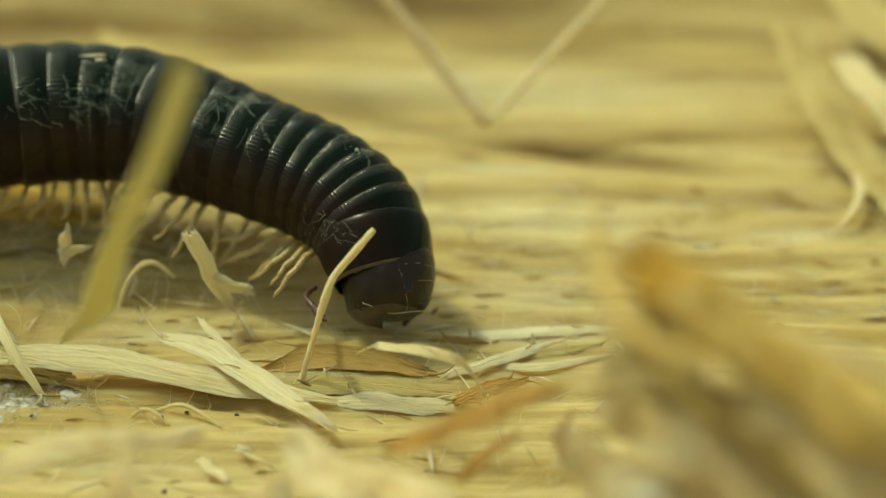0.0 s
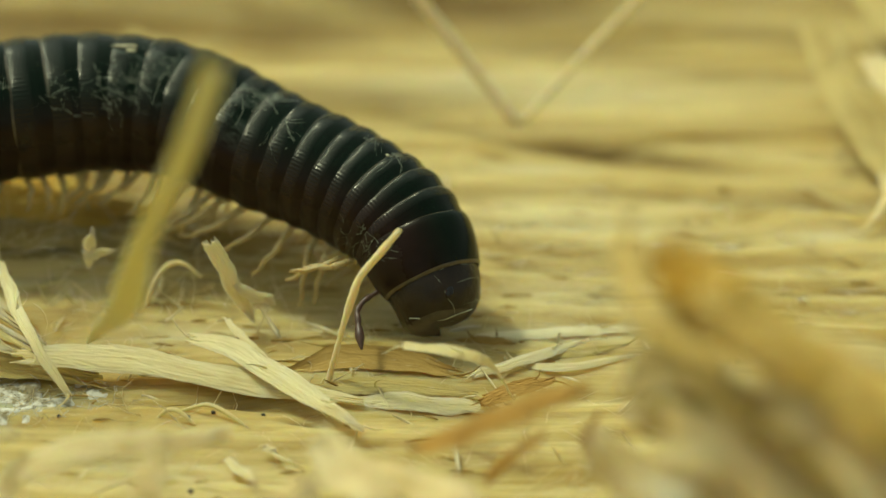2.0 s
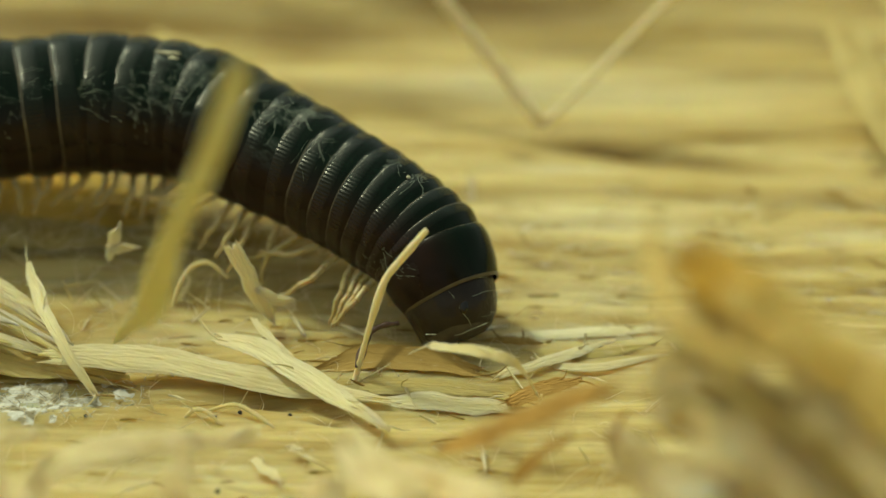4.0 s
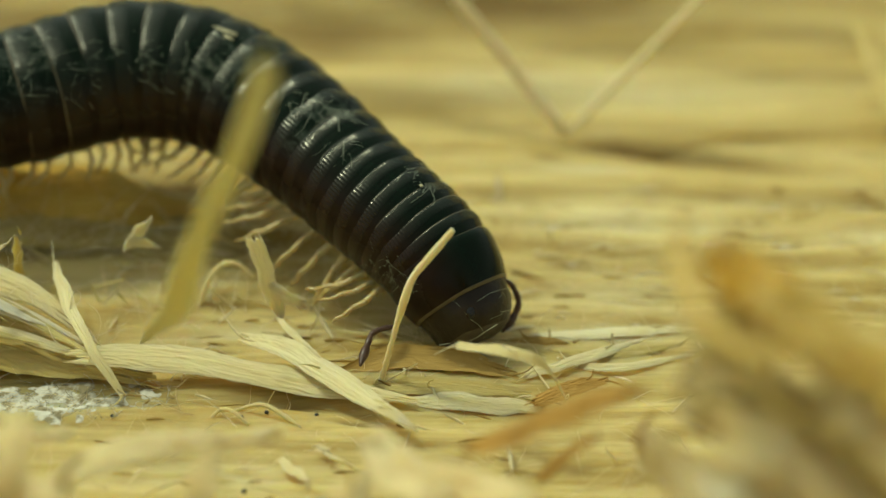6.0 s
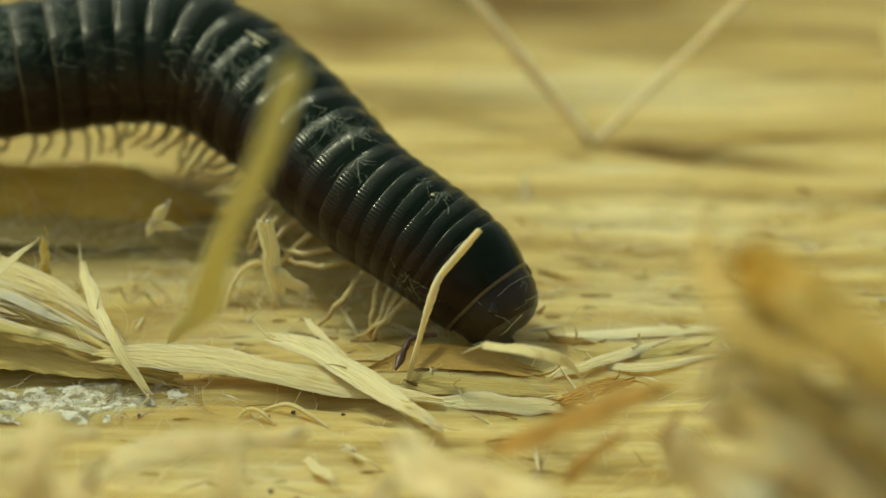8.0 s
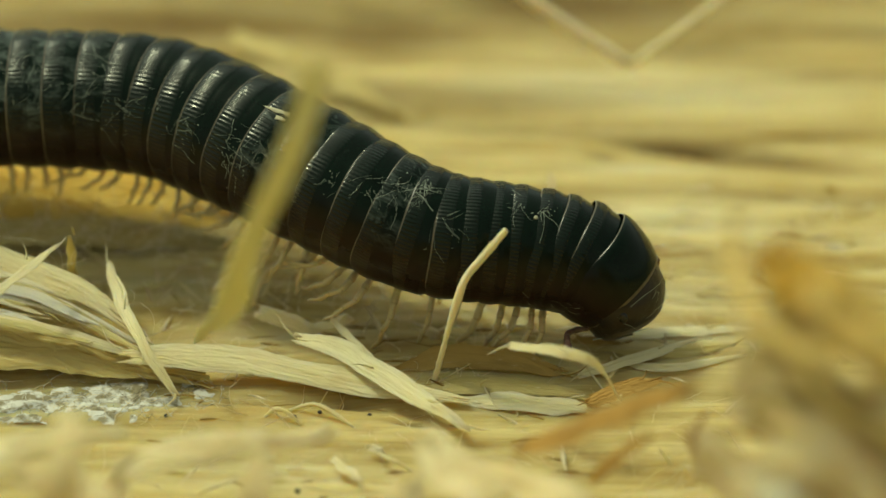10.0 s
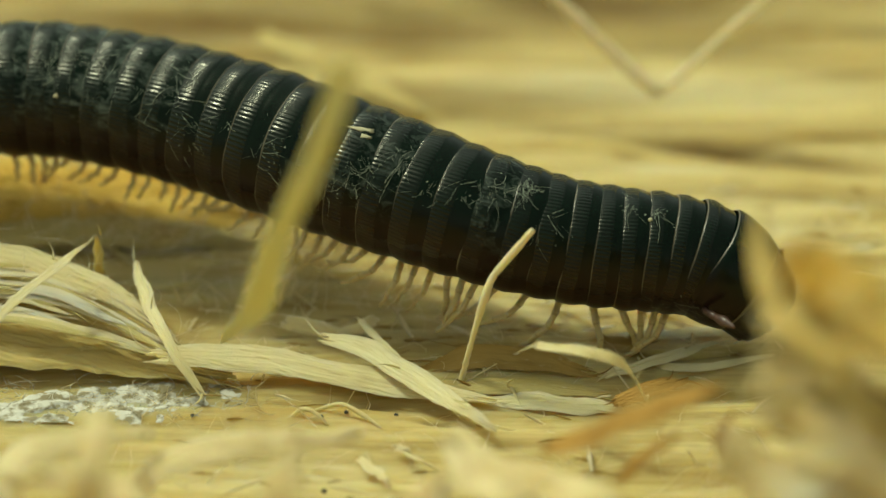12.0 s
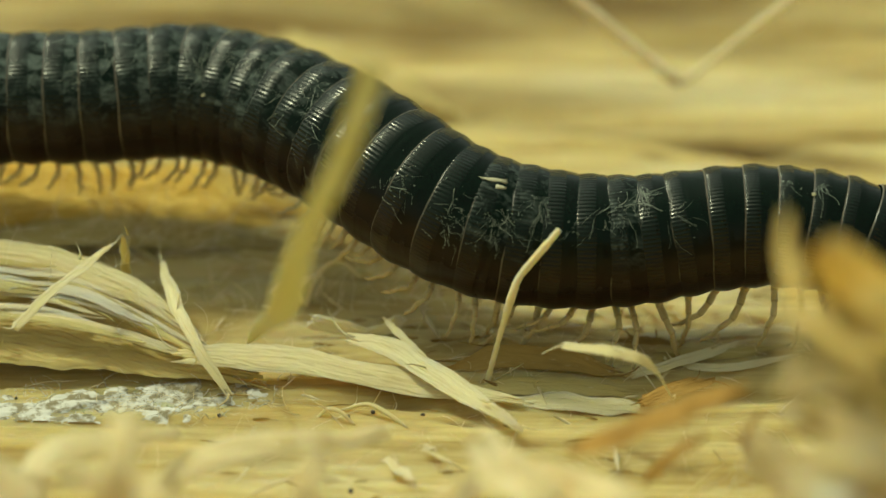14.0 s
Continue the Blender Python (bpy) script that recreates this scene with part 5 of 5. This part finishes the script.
def motions():
    bend(0.0, (0.66, 1.04), (1.15, 2.01), (0.79, 2.83), (0.14, 3.54), (-1.06, 3.96), (-2.47, 4.23), (-4.22, 4.56), (-6.08, 4.86), (-8.67, 4.94), (-10.31, 4.84))
    bend(0.7, (0.59, 1.12), (0.99, 2.08), (0.75, 2.91), (-0.10, 3.46), (-1.08, 3.72), (-2.65, 4.06), (-3.99, 4.39), (-5.42, 4.70), (-7.61, 4.90), (-10.58, 4.78))
    bend(1.0, (1.05, 1.00), (1.30, 2.10), (0.95, 2.90), (0.05, 3.42), (-1.25, 3.74), (-2.75, 4.08), (-4.10, 4.40), (-5.50, 4.71), (-7.80, 4.90), (-10.70, 4.79))
    bend(1.5, (1.31, 0.79), (1.10, 2.25), (0.58, 3.03), (-0.32, 3.46), (-1.72, 3.84), (-3.05, 4.18), (-4.39, 4.49), (-5.74, 4.77), (-8.26, 4.94), (-10.90, 4.80))
    bend(2.2, (1.80, 0.79), (1.74, 2.15), (1.20, 2.97), (0.47, 3.49), (-0.71, 3.89), (-1.92, 4.18), (-3.34, 4.44), (-4.52, 4.75), (-5.87, 5.00), (-8.23, 5.12), (-11.21, 4.96))
    bend(3.0, (1.79, 0.66), (1.63, 1.87), (1.27, 2.69), (0.46, 3.26), (-0.66, 3.65), (-2.14, 3.99), (-3.64, 4.30), (-5.08, 4.66), (-6.52, 4.95), (-9.03, 5.04), (-11.51, 4.89))
    bend(5.5, (1.08, 0.31), (1.06, 1.32), (0.70, 2.21), (0.02, 2.93), (-1.13, 3.49), (-2.45, 3.99), (-3.80, 4.48), (-4.91, 4.85), (-6.18, 5.14), (-7.55, 5.36), (-9.33, 5.45), (-12.56, 5.15))
    bend(6.0, (1.29, 0.38), (1.05, 1.29), (0.40, 2.39), (-0.58, 3.11), (-1.81, 3.72), (-3.07, 4.30), (-4.35, 4.81), (-5.46, 5.15), (-6.92, 5.50), (-9.37, 5.55), (-12.75, 5.10))
    bend(6.5, (0.94, 0.42), (0.58, 1.74), (-0.28, 2.73), (-1.35, 3.33), (-2.51, 3.99), (-3.52, 4.48), (-4.63, 4.91), (-5.83, 5.24), (-7.21, 5.50), (-9.48, 5.46), (-12.95, 5.15))
    bend(7.0, (0.50, 0.31), (0.31, 1.60), (-0.23, 2.79), (-1.08, 3.40), (-2.04, 3.99), (-2.81, 4.46), (-3.74, 4.85), (-4.77, 5.26), (-5.89, 5.55), (-7.52, 5.75), (-9.88, 5.72), (-13.22, 5.49))
    bend(7.5, (0.31, 0.28), (0.23, 1.32), (-0.01, 2.25), (-0.67, 3.00), (-1.82, 3.72), (-2.66, 4.28), (-3.60, 4.72), (-4.71, 5.16), (-6.01, 5.57), (-7.64, 5.80), (-10.10, 5.86), (-13.44, 5.57))
    bend(8.0, (1.51, 0.58), (1.05, 1.46), (0.56, 2.08), (-0.37, 2.69), (-1.51, 3.24), (-2.84, 3.76), (-3.93, 4.30), (-4.88, 4.77), (-5.91, 5.13), (-7.14, 5.60), (-8.60, 5.79), (-11.13, 5.72), (-13.63, 5.53))
    bend(10.5, (4.98, 1.01), (4.86, 1.94), (4.17, 2.79), (3.32, 2.93), (2.02, 2.96), (0.47, 2.90), (-1.25, 3.05), (-3.13, 3.49), (-4.97, 3.95), (-6.66, 4.37), (-8.27, 4.67), (-10.40, 4.92), (-14.52, 5.00))
    bend(11.0, (5.97, 1.92), (5.90, 2.67), (5.29, 3.26), (4.20, 3.37), (2.81, 3.20), (1.17, 2.96), (-0.38, 3.00), (-2.26, 3.30), (-3.99, 3.75), (-5.76, 4.21), (-7.54, 4.59), (-9.74, 4.80), (-12.18, 4.85), (-14.70, 4.87))
    bend(11.5, (6.15, 0.90), (5.86, 1.88), (5.18, 2.60), (4.24, 2.85), (3.10, 2.91), (1.64, 2.96), (-0.16, 3.13), (-1.96, 3.58), (-3.63, 4.03), (-5.64, 4.43), (-7.76, 4.75), (-10.04, 4.92), (-12.51, 5.13), (-14.97, 5.19))
    bend(12.0, (7.37, 0.88), (6.61, 2.17), (5.51, 2.59), (4.21, 2.67), (2.50, 2.80), (0.79, 3.05), (-0.84, 3.37), (-2.57, 3.72), (-4.32, 4.03), (-6.25, 4.38), (-8.37, 4.73), (-10.67, 5.03), (-13.24, 5.26), (-15.19, 5.28))
    bend(12.5, (7.30, 0.76), (7.10, 1.74), (6.86, 2.48), (5.90, 3.02), (4.84, 3.19), (3.62, 3.21), (2.15, 3.15), (0.44, 3.14), (-1.36, 3.34), (-3.17, 3.60), (-4.92, 4.04), (-6.78, 4.40), (-8.82, 4.78), (-11.05, 5.09), (-13.35, 5.21), (-15.37, 5.18))
    bend(13.0, (7.64, 0.76), (7.72, 1.60), (7.48, 2.52), (6.76, 2.97), (5.63, 3.17), (4.24, 3.07), (2.77, 2.91), (1.14, 2.91), (-0.65, 3.14), (-2.70, 3.54), (-4.45, 3.93), (-6.29, 4.22), (-8.49, 4.52), (-10.95, 4.82), (-13.42, 4.99), (-15.55, 5.08))
    bend(13.5, (9.80, 0.91), (9.64, 1.74), (9.16, 2.67), (8.20, 3.11), (7.07, 3.20), (5.59, 3.02), (4.04, 2.83), (2.50, 2.86), (0.71, 3.05), (-1.34, 3.35), (-3.40, 3.70), (-5.48, 4.12), (-7.77, 4.55), (-10.26, 4.99), (-12.58, 5.25), (-15.79, 5.29))
    bend(14.0, (11.47, 1.05), (11.07, 2.01), (10.43, 2.67), (9.30, 2.97), (8.01, 3.14), (6.55, 3.22), (4.92, 3.14), (3.28, 2.93), (1.82, 2.89), (0.19, 2.94), (-1.61, 3.20), (-3.34, 3.72), (-4.86, 4.25), (-6.57, 4.73), (-8.37, 5.08), (-10.33, 5.26), (-12.59, 5.17), (-15.96, 5.14))
    times = sorted(BENDS)
    for ring, (s, length) in zip(rings, RINGS):
        walk(ring, [(t, pose_on(t, s, length, float(np.interp(s, (2.5, 4.0, 5.5, 8.0), (1.3, 1.2, 0.7, 0.0))))) for t in times])
    head_rows = [(t, pose_on(t, 1.15, 1.1, 1.0)) for t in times]
    walk(head, head_rows)
    # legs beat in waves that run forward along the body
    steps = [k * 0.35 for k in range(40)] + [14.0]
    rng = random.Random(5)
    for leg, place, side, s in legs:
        rows, turn, lift = [], rng.uniform(15, 52) if s > 5.5 else rng.uniform(-14, 14), rng.uniform(-10, 18)
        for t in steps:
            ph = 2 * math.pi * (t / 1.4 + s / 4.6) + (0.4 if side > 0 else 0)
            rows.append((t, Matrix.Translation(place) @ pose(0, 0, 0, side * (lift + 14 * math.cos(ph)), turn + 30 * math.sin(ph), 0)))
        walk(leg, rows)
    # near antenna, tapping the wood: time, its root from the head's middle and its tip from the root, rightwards and upwards, in mm
    near = (
            (0.0, -2.06, -0.13, 0.21, -0.96), (0.7, -2.11, -0.36, 0.49, -1.20), (1.5, -2.09, -0.05, -0.32, -1.64), (2.2, -1.46, -0.11, -0.71, -1.64), (3.0, -1.26, -0.45, -1.46, -1.31),
            (5.5, -1.98, -0.63, -1.18, -0.92), (6.0, -1.91, -0.53, -1.22, -1.07), (6.5, -1.62, 0.15, -1.13, -1.73), (7.0, -1.60, 0.58, -1.52, -1.52), (7.5, -1.51, -0.55, -1.41, -0.65),
            (8.0, -1.59, -0.92, -1.30, -0.94), (10.5, -0.13, -1.12, -0.62, -0.73), (11.0, 0.75, -1.00, -0.53, -1.54), (11.5, -0.57, -0.53, 0.73, -0.75), (12.0, -1.23, -0.37, 0.55, -0.58),
            (12.5, -0.70, -0.34, -1.12, -1.70), (13.0, -1.17, -0.52, -0.70, -1.54), (13.5, -2.19, -0.18, -0.19, -1.13), (14.0, -2.45, -0.36, -0.16, -1.13))
    # far antenna: time, right, up, how far the bow stands out sideways
    far = ((0.0, -30, -80, 0.1), (1.5, -25, -90, 0.45), (3.0, -25, -90, 0.4), (5.5, -15, -90, 0.5), (6.5, -6, -86, 1), (7.0, -14, -96, 1), (7.5, -7, -110, 1.2),
           (8.0, -25, -90, 0.4), (10.5, -30, -80, 0.1), (14.0, -30, -80, 0.1))
    spots, near_keys, far_keys = dict(head_rows), [], []
    right, up, away = Vector((1, 0, 0)), Vector((0, 0.5, 0.866)), Vector((0, 0.866, -0.5))
    for t, du, dv, dx, dz in near:
        m = spots[t]
        d = (right * dx + up * dz - away * math.sqrt(max(0.15, 2.05 ** 2 - dx * dx - dz * dz))).normalized()
        z = up * 0.3 - right
        z = (z - d * z.dot(d)).normalized()
        q = (m.to_3x3().transposed() @ Matrix((d, z.cross(d), z)).transposed()).to_4x4()
        q.translation = m.to_3x3().transposed() @ (right * du + up * dv - away * 0.7) * MM
        near_keys.append((t, q))
    walk(antenna_near, near_keys)
    for t, dx, dz, bow in far:
        d = (right * dx + up * dz + away * 10).normalized()
        z = right * bow + away * (1.0 - min(bow, 1.0))
        z = (z - d * z.dot(d)).normalized()
        q = (spots[t].to_3x3().transposed() @ Matrix((d, z.cross(d), z)).transposed()).to_4x4()
        q.translation = Vector((-0.45, 0.85, 1.15)) * MM
        far_keys.append((t, q))
    walk(antenna_far, far_keys)
    # what the body pushes aside
    walk(forked_splinter, [
        (0.0, pose(-0.00399, 0.00169, 0.00193, 0, 0, 0)),
        (1.5, pose(-0.00416, 0.00161, 0.00179, 0, 0, 0)),
        (3.0, pose(-0.00412, 0.00147, 0.00155, 0, 0, 0)),
        (5.5, pose(-0.00469, 0.00157, 0.00172, 0, 5, 0)),
        (6.5, pose(-0.00462, 0.00157, 0.00172, 0, 12, 0)),
        (7.0, pose(-0.00471, 0.00182, 0.00215, 0, 12, 0)),
        (7.5, pose(-0.00514, 0.00194, 0.00236, 0, 14, 0)),
        (8.0, pose(-0.00530, 0.00182, 0.00215, 0, 16, 0)),
        (10.5, pose(-0.00504, 0.00126, 0.00018, 0, -50, 0)),
        (14.0, pose(-0.00504, 0.00126, 0.00018, 0, -50, 0)),
    ])
    walk(star_chip, [
        (0.0, pose(-0.00836, 0.00295, 0.00211, 0, 0, 0)),
        (1.5, pose(-0.00844, 0.00290, 0.00203, 0, 0, 0)),
        (3.0, pose(-0.00838, 0.00293, 0.00207, 0, 5, 0)),
        (5.5, pose(-0.00877, 0.00311, 0.00239, 0, 25, 0)),
        (6.5, pose(-0.00850, 0.00319, 0.00253, 0, 35, 0)),
        (7.5, pose(-0.00882, 0.00349, 0.00304, 0, 30, 0)),
        (8.0, pose(-0.00880, 0.00336, 0.00282, 0, 25, 0)),
        (10.5, pose(-0.00721, 0.00243, 0.00121, 0, 60, 0)),
        (14.0, pose(-0.00722, 0.00243, 0.00121, 0, 60, 0)),
    ])
    # the bent fibre swings when the body passes
    swing = (
            (0.0, 0.00433, 0.01312, 0.00073, 38, 43),
            (1.5, 0.00451, 0.01312, 0.00072, 38, 43),
            (3.0, 0.00450, 0.01312, 0.00072, 38, 44),
            (5.5, 0.00438, 0.01303, 0.00057, 39, 45),
            (6.5, 0.00432, 0.01296, 0.00044, 39, 45),
            (7.0, 0.00443, 0.01291, 0.00036, 39, 45),
            (7.5, 0.00434, 0.01276, 0.00010, 39, 45),
            (8.0, 0.00437, 0.01282, 0.00021, 40, 46),
            (10.5, 0.00478, 0.01429, 0.00275, 61, 55),
            (11.0, 0.00489, 0.01434, 0.00284, 63, 55),
            (11.5, 0.00508, 0.01423, 0.00265, 62, 54),
            (12.0, 0.00474, 0.01360, 0.00156, 47, 48),
            (12.5, 0.00465, 0.01358, 0.00153, 46, 50),
            (13.0, 0.00462, 0.01340, 0.00122, 46, 50),
            (13.5, 0.00464, 0.01349, 0.00137, 46, 50),
            (14.0, 0.00461, 0.01376, 0.00184, 51, 52),
    )
    tilt = pose(0, 0, 0, -30)
    walk(bent_fibre, [(t, pose(x, y, z)) for t, x, y, z, a, b in swing])
    walk(arm_a, [(t, tilt @ pose(0, 0, 0, 0, -a) @ tilt.inverted()) for t, x, y, z, a, b in swing])
    walk(arm_b, [(t, tilt @ pose(0, 0, 0, 0, b) @ tilt.inverted()) for t, x, y, z, a, b in swing])


motions()
